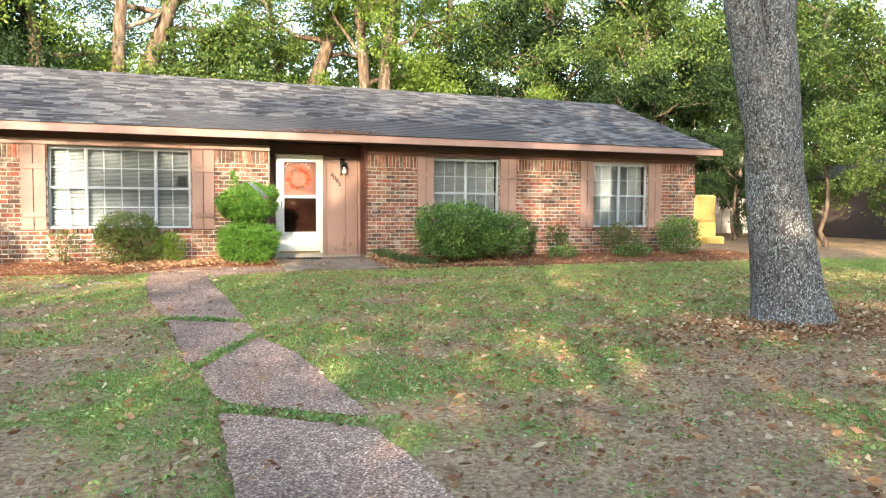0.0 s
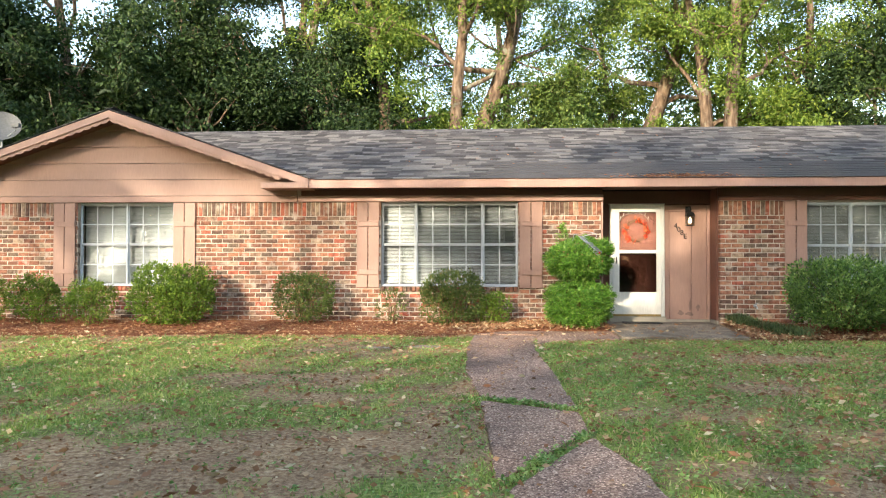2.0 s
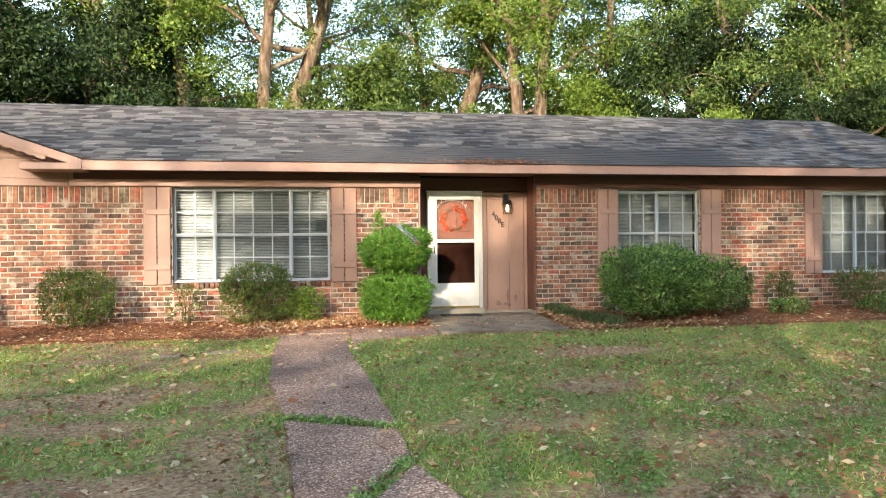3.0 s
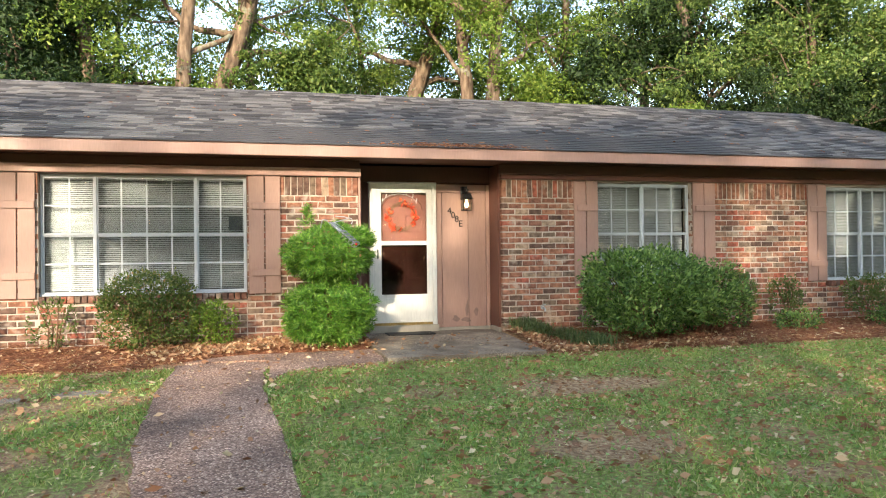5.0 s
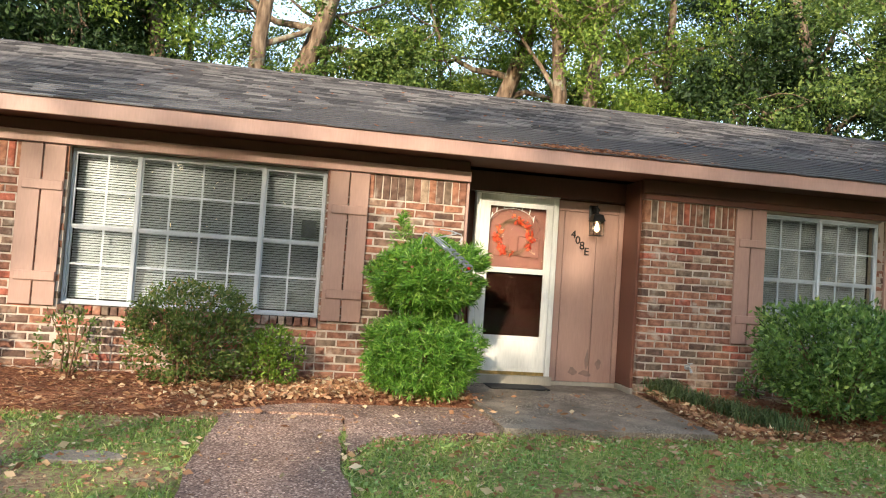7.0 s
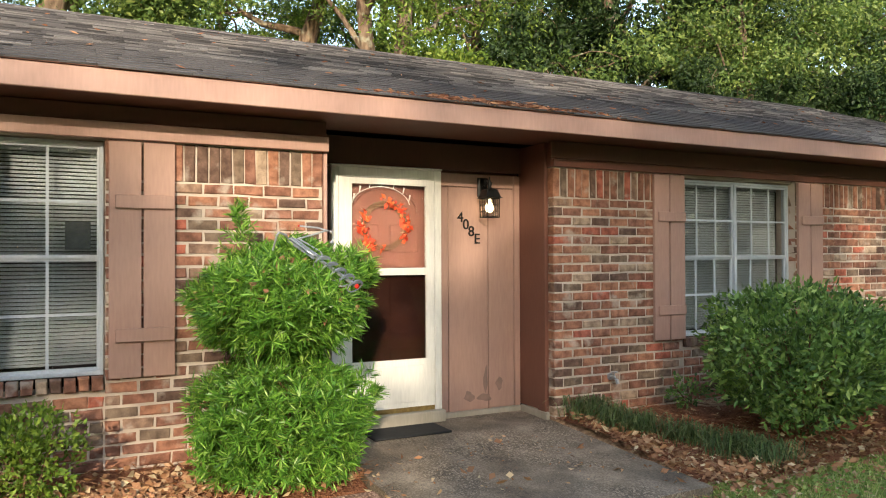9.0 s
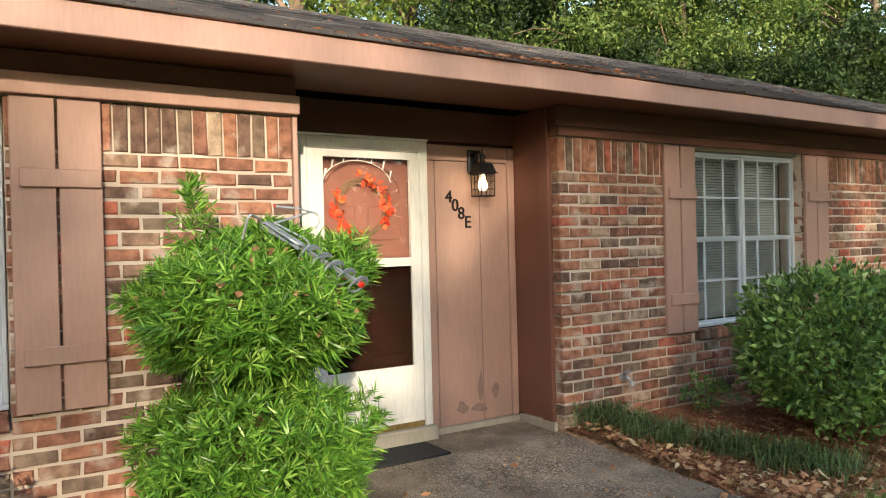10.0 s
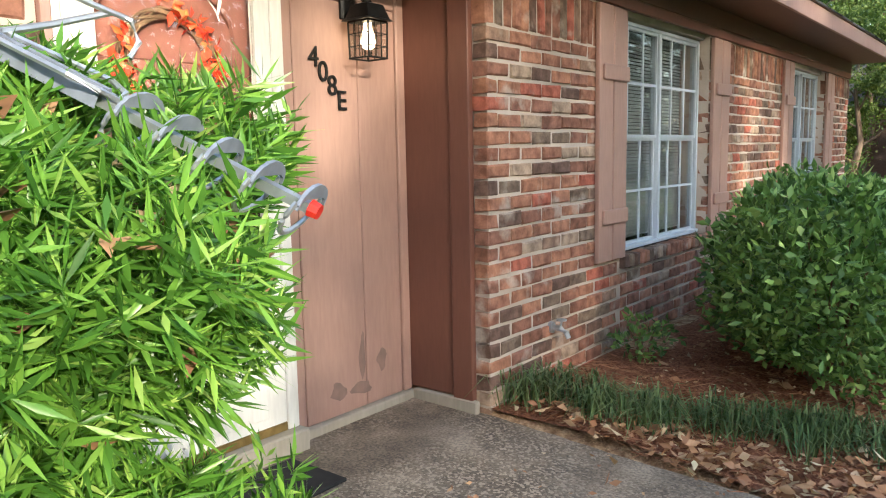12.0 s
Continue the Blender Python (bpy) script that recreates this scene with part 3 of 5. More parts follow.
# cross gable front: siding boards, rake boards with scalloped edge
gable = thing("front_gable", GPX, 0, 2.3, "pinkish tan siding gable with scalloped rake boards", "gable", kind="structure")
for i in range(5):
    z0, z1 = 2.27 + i * 0.30, 2.27 + (i + 1) * 0.30 - 0.006
    w0, w1 = (GPZ - 0.08 - z0) / GSLOPE, max(0.02, (GPZ - 0.08 - z1) / GSLOPE)
    if w0 <= 0.05:
        continue
    b = Build()
    w0, w1 = min(w0, GHALF - 0.32), min(w1, GHALF - 0.32)
    b.v = [(-w0, -0.030, z0 - 2.3), (w0, -0.030, z0 - 2.3), (w1, -0.016, z1 - 2.3), (-w1, -0.016, z1 - 2.3), (-w0, 0.02, z0 - 2.3), (w0, 0.02, z0 - 2.3), (w1, 0.02, z1 - 2.3), (-w1, 0.02, z1 - 2.3)]
    b.f = [(0, 1, 2, 3), (7, 6, 5, 4), (0, 4, 5, 1), (2, 6, 7, 3), (1, 5, 6, 2), (0, 3, 7, 4)]
    part("siding_board", b, TAN_PAINT, gable)
gy0 = EAVE_Y - 0.02
part("skirt_board", Build().box(-3.4, 3.28, -0.034, 0.006, 2.152 - 2.3, 2.262 - 2.3), TAN_PAINT, gable, bevel=0.004)
for s in (1, -1):
    b = Build()
    n = 40
    top, bot = [], []
    for i in range(n + 1):
        w = GHALF * (i / n)
        zt = GPZ - w * GSLOPE
        top.append((s * w, zt - 2.3 - 0.008))
        bot.append((s * w, zt - 0.135 - 2.3))
    for i in range(n):
        k = len(b.v)
        for yy in (gy0, gy0 + 0.03):
            b.v += [(top[i][0], yy, top[i][1]), (top[i + 1][0], yy, top[i + 1][1]), (bot[i + 1][0], yy, bot[i + 1][1]), (bot[i][0], yy, bot[i][1])]
        b.f += [(k, k + 1, k + 2, k + 3), (k + 7, k + 6, k + 5, k + 4), (k + 3, k + 2, k + 6, k + 7), (k, k + 4, k + 5, k + 1)]
    part("rake_board", b, TRIM_PAINT, gable)
    b = Build()
    m = 240
    for i in range(m):
        w0, w1 = 3.1 * i / m, 3.1 * (i + 1) / m
        d = lambda w: 0.05 + 0.028 * abs(math.sin(w * math.pi / 0.155))
        k = len(b.v)
        for w in (w0, w1):
            zt = GPZ - w * GSLOPE - 0.13 - 2.3
            for yy in (gy0 + 0.032, gy0 + 0.05):
                b.v += [(s * w, yy, zt), (s * w, yy, zt - d(w))]
        b.f += [(k, k + 4, k + 5, k + 1), (k + 2, k + 3, k + 7, k + 6), (k + 1, k + 5, k + 7, k + 3)]
    part("scalloped_trim", b, TRIM_PAINT, gable)
    part("rake_soffit", Build().quad((0, gy0, GPZ - 0.12 - 2.3), (s * GHALF, gy0, 2.52 - 0.12 - 2.3), (s * GHALF, 0.0, 2.52 - 0.12 - 2.3), (0, 0.0, GPZ - 0.12 - 2.3)), BROWN_PAINT, gable)
    xa, xb = sorted((s * GHALF, s * (GHALF - 0.85)))
    part("eave_return", Build().box(xa + (0.01 if s < 0 else 0), xb, gy0 + 0.002, 0.0, 0.055, 0.155), TRIM_PAINT, gable, bevel=0.006)


# ---- windows ----
def window(name, x0, x1, z0, z1, units, y=0.085, slat_step=0.025, tilt=35):
    w, h = x1 - x0, z1 - z0
    win = thing(name, x0, y, z0, "white-framed window with grilles and lowered blinds" if w > 2 else "grey-white framed double window with grilles and blinds", "window", kind="structure")
    fr = 0.026
    SASH = SASH_WHITE if w > 2 else SASH_GREY
    for nm_, q in (("window_sill", (0, w, -0.02, 0.07, 0, fr)), ("head", (0, w, 0, 0.07, h - fr, h)), ("jamb", (0, fr, 0, 0.07, fr, h - fr)), ("jamb", (w - fr, w, 0, 0.07, fr, h - fr))):
        part(nm_, Build().box(*q), SASH, win, bevel=0.004)
    total = sum(units)
    col = (w - 2 * fr) / total
    x = fr
    mid = h * 0.5
    for i, cols in enumerate(units):
        a, b = x, x + cols * col
        x = b
        if i:
            part("mullion", Build().box(a - 0.017, a + 0.017, -0.008, 0.07, fr, h - fr), SASH, win, bevel=0.004)
        ia, ib = a + (0.018 if i else 0.0), b - (0.018 if i < len(units) - 1 else 0)
        for lo, hi, yy in ((fr, mid, 0.028), (mid, h - fr, 0.012)):
            sash = part("sash", Build().box(ia, ib, yy, yy + 0.028, lo, lo + 0.02).box(ia, ib, yy, yy + 0.028, hi - 0.02, hi)
                        .box(ia, ia + 0.013, yy, yy + 0.028, lo + 0.02, hi - 0.02).box(ib - 0.013, ib, yy, yy + 0.028, lo + 0.02, hi - 0.02), SASH, win)
            pane = part("pane", Build().box(ia + 0.010, ib - 0.010, yy + 0.012, yy + 0.015, lo + 0.016, hi - 0.016), GLASS, sash)
            pane.visible_shadow = False
            for c in range(1, cols):
                xx = a + c * col
                part("muntin", Build().box(xx - 0.009, xx + 0.009, yy + 0.002, yy + 0.011, lo + 0.02, hi - 0.02), SASH, sash)
            zz = (lo + hi) / 2
            part("muntin", Build().box(ia + 0.013, ib - 0.013, yy + 0.003, yy + 0.011, zz - 0.009, zz + 0.009), SASH, sash)
    blind = thing("window_blind", x0 + w / 2, y + 0.15, z0, "lowered white slatted venetian blind behind the glass", "blind", "window blinds")
    part("headrail", Build().box(-w / 2 + 0.02, w / 2 - 0.02, -0.02, 0.02, h - 0.06, h - 0.02), BLIND, blind, bevel=0.004)
    sl = Build()
    sl.v = [(-w / 2 + 0.025, -0.0125, 0), (w / 2 - 0.025, -0.0125, 0), (w / 2 - 0.025, 0, 0.003), (-w / 2 + 0.025, 0, 0.003), (w / 2 - 0.025, 0.0125, 0), (-w / 2 + 0.025, 0.0125, 0)]
    sl.f = [(0, 1, 2, 3), (3, 2, 4, 5)]
    me = sl.mesh("slat", BLIND)
    k = int((h - 0.12) / slat_step)
    for j in range(k):
        part("slat", me, BLIND, blind, at=pose(0, 0, h - 0.075 - j * slat_step, tilt + random.uniform(-2, 2), random.uniform(-0.03, 0.03), 0))
    for xx in (-w * 0.36, w * 0.02, w * 0.38):
        part("ladder_cord", Build().tube([(xx, -0.014, 0.03), (xx, -0.014, h - 0.06)], [0.0014] * 2, 5), BLIND, blind)
    part("bottom_rail", Build().box(-w / 2 + 0.025, w / 2 - 0.025, -0.013, 0.013, h - 0.08 - k * slat_step, h - 0.065 - k * slat_step), BLIND, blind, bevel=0.003)
    return win


for spec_ in WINDOWS:
    window(*spec_, tilt=48 if spec_[0] == "window_2" else 62)
solid("notice_card", Build().box(-0.075, 0.075, 0, 0.004, -0.09, 0.09), PAPER, "dark grey notice card behind the window pane", "card", at=pose(-2.80, 0.118, 1.53))


# ---- shutters ----
def shutter(x0, x1, z0=0.61, z1=2.14):
    w, h = x1 - x0, z1 - z0
    s = thing("shutter", (x0 + x1) / 2, 0.0, z0, "tan painted board and batten wooden shutter", "shutter", "window shutters")
    for a, b in ((-w / 2, -0.007), (0.007, w / 2)):
        part("board", Build().box(a, b, -0.032, -0.002, 0, h), TAN_PAINT, s, bevel=0.004)
    for zc in (0.18, 0.745):
        part("batten", Build().box(-w / 2 + 0.035, w / 2 - 0.005, -0.052, -0.033, zc * h - 0.045, zc * h + 0.045), TAN_PAINT, s, bevel=0.005)
    return s


for x0, x1 in ((-11.17, -10.76), (-8.91, -8.50), (-5.53, -5.13), (-2.625, -2.22), (1.95, 2.325), (3.90, 4.28), (5.96, 6.31), (7.86, 8.22)):
    shutter(x0, x1)

# ---- door ----
door = thing("door_1", -0.5, 0.49, 0.05, "white storm door with glass panels over a brown panelled door", "door", kind="structure")
D = lambda *q: Build().box(q[0] + 0.5, q[1] + 0.5, q[2] - 0.49, q[3] - 0.49, q[4] - 0.05, q[5] - 0.05)
for nm_, q in (("casing", (-0.975, -0.915, 0.455, 0.53, 0.09, 2.118)), ("casing", (-0.055, 0.008, 0.455, 0.53, 0.09, 2.118)), ("casing", (-0.915, -0.055, 0.455, 0.53, 2.04, 2.118)), ("drip_cap", (-0.985, 0.012, 0.44, 0.53, 2.12, 2.136))):
    part(nm_, D(*q), WHITE_PAINT, door, bevel=0.005)
leaf = part("storm_door", D(-0.912, -0.80, 0.462, 0.495, 0.13, 2.036).box(0.5 - 0.135, 0.5 - 0.058, -0.028, 0.005, 0.08, 1.986)
            .box(-0.30, 0.365, -0.028, 0.005, 1.935, 1.986).box(-0.30, 0.365, -0.030, 0.005, 1.185, 1.245).box(-0.30, 0.365, -0.028, 0.005, 0.08, 0.48), WHITE_PAINT, door)
part("kick_panel", D(-0.77, -0.16, 0.456, 0.462, 0.17, 0.48), WHITE_PAINT, leaf, bevel=0.004)
for a, b in ((0.53, 1.235), (1.295, 1.985)):
    if a < 1:
        part("pane", D(-0.80, -0.135, 0.480, 0.484, a, b), SCREEN, leaf, "dark smoked lower pane").visible_shadow = False
    else:
        part("pane", D(-0.80, -0.135, 0.477, 0.481, a, b), GLASS, leaf).visible_shadow = False
part("sweep", D(-0.91, -0.06, 0.458, 0.497, 0.092, 0.128), BRASS, leaf, "dull brass door sweep")
part("handle", Build().tube([(-0.36, -0.03, 1.12), (-0.36, -0.075, 1.12), (-0.36, -0.075, 1.0), (-0.36, -0.03, 1.0)], [0.009] * 4, 6), BLACK, leaf, "black lever handle")
inner = part("inner_door", D(-0.93, -0.04, 0.54, 0.58, 0.09, 2.04), DOOR_PAINT, door, "reddish brown panelled front door")
for a, b, c, d in ((-0.80, -0.54, 0.22, 0.62), (-0.44, -0.18, 0.22, 0.62), (-0.80, -0.54, 0.74, 1.30), (-0.44, -0.18, 0.74, 1.30), (-0.80, -0.54, 1.42, 1.66), (-0.44, -0.18, 1.42, 1.66)):
    part("raised_panel", D(a, b, 0.530, 0.541, c, d), DOOR_PAINT, inner, bevel=0.009)
arc = Build().tube([(0.02 + 0.30 * math.cos(math.pi * i / 16), 0.045, 1.70 + 0.22 * math.sin(math.pi * i / 16)) for i in range(17)], [0.014] * 17, 6)
part("arched_light", arc, DOOR_PAINT, inner)
solid("door_sill", Build().box(-0.99, 0.02, 0.40, 0.53, -0.02, 0.09), LEDGE, "pale concrete door sill", "sill", kind="structure", bevel=0.008)
solid("doormat", Build().box(-0.78, -0.12, 0.03, 0.37, -0.012, 0.004), RUBBER, "flat black rubber doormat in front of the door", "doormat", bevel=0.004)

# wreath and the string of lights above it
wreath = thing("wreath", -0.495, 0.522, 1.645, "autumn wreath of twigs with orange and red leaves", "wreath")
for k in range(12):
    ph = rng.random() * 6
    pts = [((0.185 + 0.02 * math.sin(3 * a + ph)) * math.cos(a), -0.004 + 0.007 * math.cos(5 * a + ph), (0.185 + 0.02 * math.sin(3 * a + ph)) * math.sin(a)) for a in np.linspace(0, 2 * math.pi, 40)]
    part("vine", Build().tube(pts, [0.005] * 40, 5, False), TWIG, wreath)
na = 230
an = rng.random(na) * 2 * math.pi
keep = (np.sin(an * 2.0 + 0.6) > -0.55)
an = an[keep]
cen = np.stack([0.195 * np.cos(an), -0.014 + 0 * an, 0.195 * np.sin(an)], 1) + rng.normal(size=(len(an), 3)) * np.array([0.017, 0.006, 0.017])
lv, lf = leaf_arrays(cen, rng.normal(size=(len(an), 3)) * np.array([1, 0.22, 1]), 0.046, 0.034)
part("leaves", np_mesh("leaves", lv, lf, ORANGE), ORANGE, wreath, "orange and red silk leaves")
garland = thing("light_string", -0.53, 0.50, 1.80, "clear icicle light string draped inside the glass", "string lights")
part("wire", Build().tube([(0.26 * math.cos(a), 0.0, 0.17 * math.sin(a)) for a in np.linspace(0.15, math.pi - 0.15, 24)], [0.003] * 24, 5), WHITE_PAINT, garland)
for a in np.linspace(0.3, math.pi - 0.3, 7):
    part("bulb", Build().tube([(0.26 * math.cos(a), -0.004, 0.17 * math.sin(a)), (0.26 * math.cos(a) + 0.012, -0.006, 0.17 * math.sin(a) + 0.055)], [0.004, 0.008], 6), WHITE_PAINT, garland)

# lantern
lamp = thing("wall_lantern", 0.44, 0.51, 1.70, "black iron wall lantern with lit glass beside the door", "lantern")
part("backplate", Build().prism([(-0.05, 0), (-0.05, -0.012), (-0.03, -0.022), (0.03, -0.022), (0.05, -0.012), (0.05, 0)], 0.215, 0.385), BLACK, lamp, bevel=0.004)
part("arm", Build().tube([(0, -0.02, 0.30), (0, -0.05, 0.35), (0, -0.09, 0.365), (0, -0.125, 0.345), (0, -0.135, 0.31)], [0.010] * 5, 8), BLACK, lamp)
for sx in (-1, 1):
    part("scroll", Build().tube([(sx * 0.012, -0.085, 0.30), (sx * 0.034, -0.10, 0.315), (sx * 0.036, -0.115, 0.335), (sx * 0.018, -0.12, 0.345), (sx * 0.008, -0.115, 0.33)], [0.006] * 5, 6), BLACK, lamp)
part("finial", Build().tube([(0, -0.135, 0.27), (0, -0.135, 0.30), (0, -0.135, 0.315), (0, -0.135, 0.335), (0, -0.135, 0.35), (0, -0.135, 0.385)], [0.03, 0.014, 0.022, 0.018, 0.008, 0.004], 10), BLACK, lamp, smooth=True)
hood = Build()
for w_, z_ in ((0.085, 0.196), (0.072, 0.206), (0.052, 0.268), (0.03, 0.276)):
    hood.v += [(-w_, -0.135 - w_, z_), (w_, -0.135 - w_, z_), (w_, -0.135 + w_, z_), (-w_, -0.135 + w_, z_)]
hood.f = [(3, 2, 1, 0), (12, 13, 14, 15)] + [(4 * q + k, 4 * q + (k + 1) % 4, 4 * q + 4 + (k + 1) % 4, 4 * q + 4 + k) for q in range(3) for k in range(4)]
part("hood", hood, BLACK, lamp)
cage = part("cage", Build().box(-0.064, 0.064, -0.199, -0.071, 0.188, 0.197), BLACK, lamp)
for sx in (-1, 1):
    for sy in (-1, 1):
        part("bar", Build().tube([(sx * 0.06, -0.135 + sy * 0.06, 0.03), (sx * 0.063, -0.135 + sy * 0.063, 0.19)], [0.0045] * 2, 6), BLACK, cage)
    for off in (-0.02, 0.02):
        part("bar", Build().tube([(sx * 0.061, -0.135 + off, 0.03), (sx * 0.063, -0.135 + off, 0.19)], [0.002] * 2, 5), BLACK, cage)
        part("bar", Build().tube([(off, -0.135 + sx * 0.061, 0.03), (off, -0.135 + sx * 0.063, 0.19)], [0.002] * 2, 5), BLACK, cage)
for z_, q in ((0.03, 0.0045), (0.082, 0.002), (0.138, 0.002)):
    c4 = [(-0.062, -0.197), (0.062, -0.197), (0.062, -0.073), (-0.062, -0.073), (-0.062, -0.197)]
    for (xa, ya), (xb, yb) in zip(c4, c4[1:]):
        part("ring", Build().tube([(xa, ya, z_), (xb, yb, z_)], [q] * 2, 5), BLACK, cage)
part("glass_shade", Build().quad((-0.058, -0.193, 0.03), (0.058, -0.193, 0.03), (0.06, -0.195, 0.188), (-0.06, -0.195, 0.188)).quad((-0.058, -0.077, 0.03), (-0.058, -0.193, 0.03), (-0.06, -0.195, 0.188), (-0.06, -0.075, 0.188))
     .quad((0.058, -0.193, 0.03), (0.058, -0.077, 0.03), (0.06, -0.075, 0.188), (0.06, -0.195, 0.188)).quad((0.058, -0.077, 0.03), (-0.058, -0.077, 0.03), (-0.06, -0.075, 0.188), (0.06, -0.075, 0.188)), LIT_GLASS, lamp, "clear seeded glass shade").visible_shadow = False
part("bulb", Build().tube([(0, -0.135, 0.196), (0, -0.135, 0.165), (0, -0.135, 0.135), (0, -0.135, 0.10), (0, -0.135, 0.08), (0, -0.135, 0.07)], [0.012, 0.013, 0.026, 0.032, 0.022, 0.008], 12), BULB, lamp, "lit frosted bulb", smooth=True)

# house number
numbers = thing("house_number", 0.30, 0.51, 1.63, "black metal house number 408E stepping down the panel", "house number")
for ch, x, z in (("4", -0.085, 0.060), ("0", -0.030, -0.002), ("8", 0.024, -0.062), ("E", 0.082, -0.128)):
    cu = bpy.data.curves.new("digit", "FONT")
    cu.body, cu.size, cu.extrude, cu.bevel_depth = ch, 0.128, 0.003, 0.001
    tmp = new("digit", cu)
    me = bpy.data.meshes.new_from_object(tmp.evaluated_get(bpy.context.evaluated_depsgraph_get()))
    bpy.data.objects.remove(tmp)
    me.materials.clear()
    me.materials.append(BLACK)
    part("digit", me, BLACK, numbers, at=pose(x - 0.03, -0.008, z, 90, 0, 0))

# spigot
tap = thing("spigot", 1.445, 0.0, 0.32, "grey outdoor water spigot on the brick wall", "spigot")
part("flange", Build().tube([(0, -0.012, 0), (0, 0.012, 0)], [0.032] * 2, 10), STEEL, tap)
part("body", Build().tube([(0, -0.01, 0), (0, -0.06, 0), (0, -0.095, -0.02), (0, -0.11, -0.05)], [0.015, 0.017, 0.016, 0.014], 8), STEEL, tap)
part("handle", Build().tube([(0, -0.06, 0.01), (0, -0.065, 0.04), (0, -0.065, 0.045), (0, -0.065, 0.052)], [0.006, 0.006, 0.03, 0.03], 10), STEEL, tap)

# ---- paving ----
walkway = thing("walkway", -2.7, -6, -0.2, "cracked exposed aggregate concrete front walk", "walkway", kind="structure")


def rounded(poly, r=0.10):
    out = []
    for i, p in enumerate(poly):
        a, b, c = Vector(poly[i - 1]), Vector(p), Vector(poly[(i + 1) % len(poly)])
        k = min(r, (a - b).length * 0.4, (c - b).length * 0.4)
        out += [tuple(b + (a - b).normalized() * k), tuple(b + ((a - b).normalized() + (c - b).normalized()) * k * 0.22), tuple(b + (c - b).normalized() * k)]
    return out


def ragged(poly, seed):
    out = []
    for (x0, y0), (x1, y1) in zip(poly, poly[1:] + poly[:1]):
        n = max(1, int(math.hypot(x1 - x0, y1 - y0) / 0.09))
        for k in range(n):
            x, y = x0 + (x1 - x0) * k / n, y0 + (y1 - y0) * k / n
            q = noise.noise(Vector((x * 3, y * 3, seed))) * 0.03 + noise.noise(Vector((x * 9, y * 9, seed))) * 0.014
            out.append((x + q, y + q * 0.6))
    return out


for i, poly in enumerate(WALK_PANELS + [PORCH_WALK]):
    lift = (0.012, 0.008, 0.018, 0.014, 0.016)[i]
    b = Build().prism(ragged(rounded(poly), i * 3.1), lambda x, y: float(ground_z(x, y)) - 0.12, lambda x, y, q=lift: (-0.11 - 0.026 * (-y - 1.4) + q) if q != 0.016 else -0.128 + 0.07 * (y + 2.55) / 1.7)
    b.v = [(x + 2.7, y + 6, z + 0.2) for x, y, z in b.v]
    part("slab", b, AGGREGATE, walkway)
porch = Build().prism(ragged(PORCH, 7), -0.3, lambda x, y: -0.062 + 0.062 * (y + 1.84) / 2.46)
solid("porch_slab", porch, CONCRETE, "stained grey concrete porch slab at the front door", "porch", kind="structure")
for x, y, r in ((-4.1, -2.75, 0.24), (-4.75, -2.9, 0.22)):
    o = [(x + r * (1 + 0.15 * math.sin(3 * a + x)) * math.cos(a), y + 0.6 * r * math.sin(a)) for a in np.linspace(0, 2 * math.pi, 15)[:-1]]
    solid("stepping_stone", Build().prism(o, float(ground_z(x, y)) - 0.04, float(ground_z(x, y)) + 0.022), CONCRETE, "flat grey stepping stone sunk in the grass", "stone", "stepping stones", bevel=0.006)

# planting beds
for nm_, xa, xb in (("mulch_bed_left", -13.6, -1.17), ("mulch_bed_right", 0.86, 10.2)):
    bx = np.arange(xa, xb, 0.08)
    rows = 22
    V = []
    for r in range(rows):
        t_ = r / (rows - 1)
        ye = bed_edge(bx)
        if nm_ == "mulch_bed_left":
            ye = np.where(bx > -3.6, np.maximum(ye, -0.98 - 0.3 * smoothstep(-2.6, -3.5, bx)), ye)
        y_ = 0.03 + (ye - 0.03) * t_
        z_ = ground_z(bx, y_) + 0.03 * np.sin(math.pi * min(1, 1.15 * (1 - t_))) + 0.035 * (value_noise(bx, y_, 3.0, 21) - 0.5) + 0.012 - 0.05 * (t_ > 0.97)
        V.append(np.stack([bx, y_, z_], 1))
    V = np.concatenate(V)
    n = len(bx)
    ii = (np.arange(rows - 1)[:, None] * n + np.arange(n - 1)[None]).ravel()
    tagged(new(nm_, np_mesh(nm_, V, np.stack([ii, ii + n, ii + n + 1, ii + 1], 1), MULCH, True)), "reddish brown pine straw bed along the wall", "planting bed", kind="structure")
nn = 26000
x_ = rng.uniform(-13.4, 10, nn)
y_ = bed_edge(x_) * rng.random(nn) ** 0.8 - 0.05
ok = ~paved(x_, y_)
x_, y_ = x_[ok], y_[ok]
an = rng.random(len(x_)) * 6.28
nv, nf = leaf_arrays(np.stack([x_, y_, ground_z(x_, y_) + 0.045 + 0.02 * rng.random(len(x_))], 1), np.stack([np.cos(an), np.sin(an), rng.normal(size=len(an)) * 0.18], 1), 0.13, 0.005)
tagged(new("pine_needles", np_mesh("pine_needles", nv, nf, NEEDLE)), "fallen reddish pine needles on the beds", "pine straw", kind="stuff")

# grass, litter
nb = 700000
x_ = rng.uniform(-15, 12, nb)
y_ = -1.2 - 14.5 * rng.random(nb) ** 1.25
cov = grass_cover(x_, y_)
ok = (rng.random(nb) < cov ** 1.3) & ~paved(x_, y_) & (rng.random(nb) < 0.9)
ok |= (rng.random(nb) < 0.5) & ~paved(x_, y_) & ((np.abs(x_ + 2.75) < 0.95) & (y_ < -6.1) & (np.abs(x_ + 2.75) < 0.7))
x_, y_ = x_[ok], y_[ok]
n = len(x_)
hgt = (0.018 + 0.026 * rng.random(n)) * (0.7 + 0.6 * cov[ok])
an = rng.random(n) * 6.28
wd = 0.0045 + 0.003 * rng.random(n)
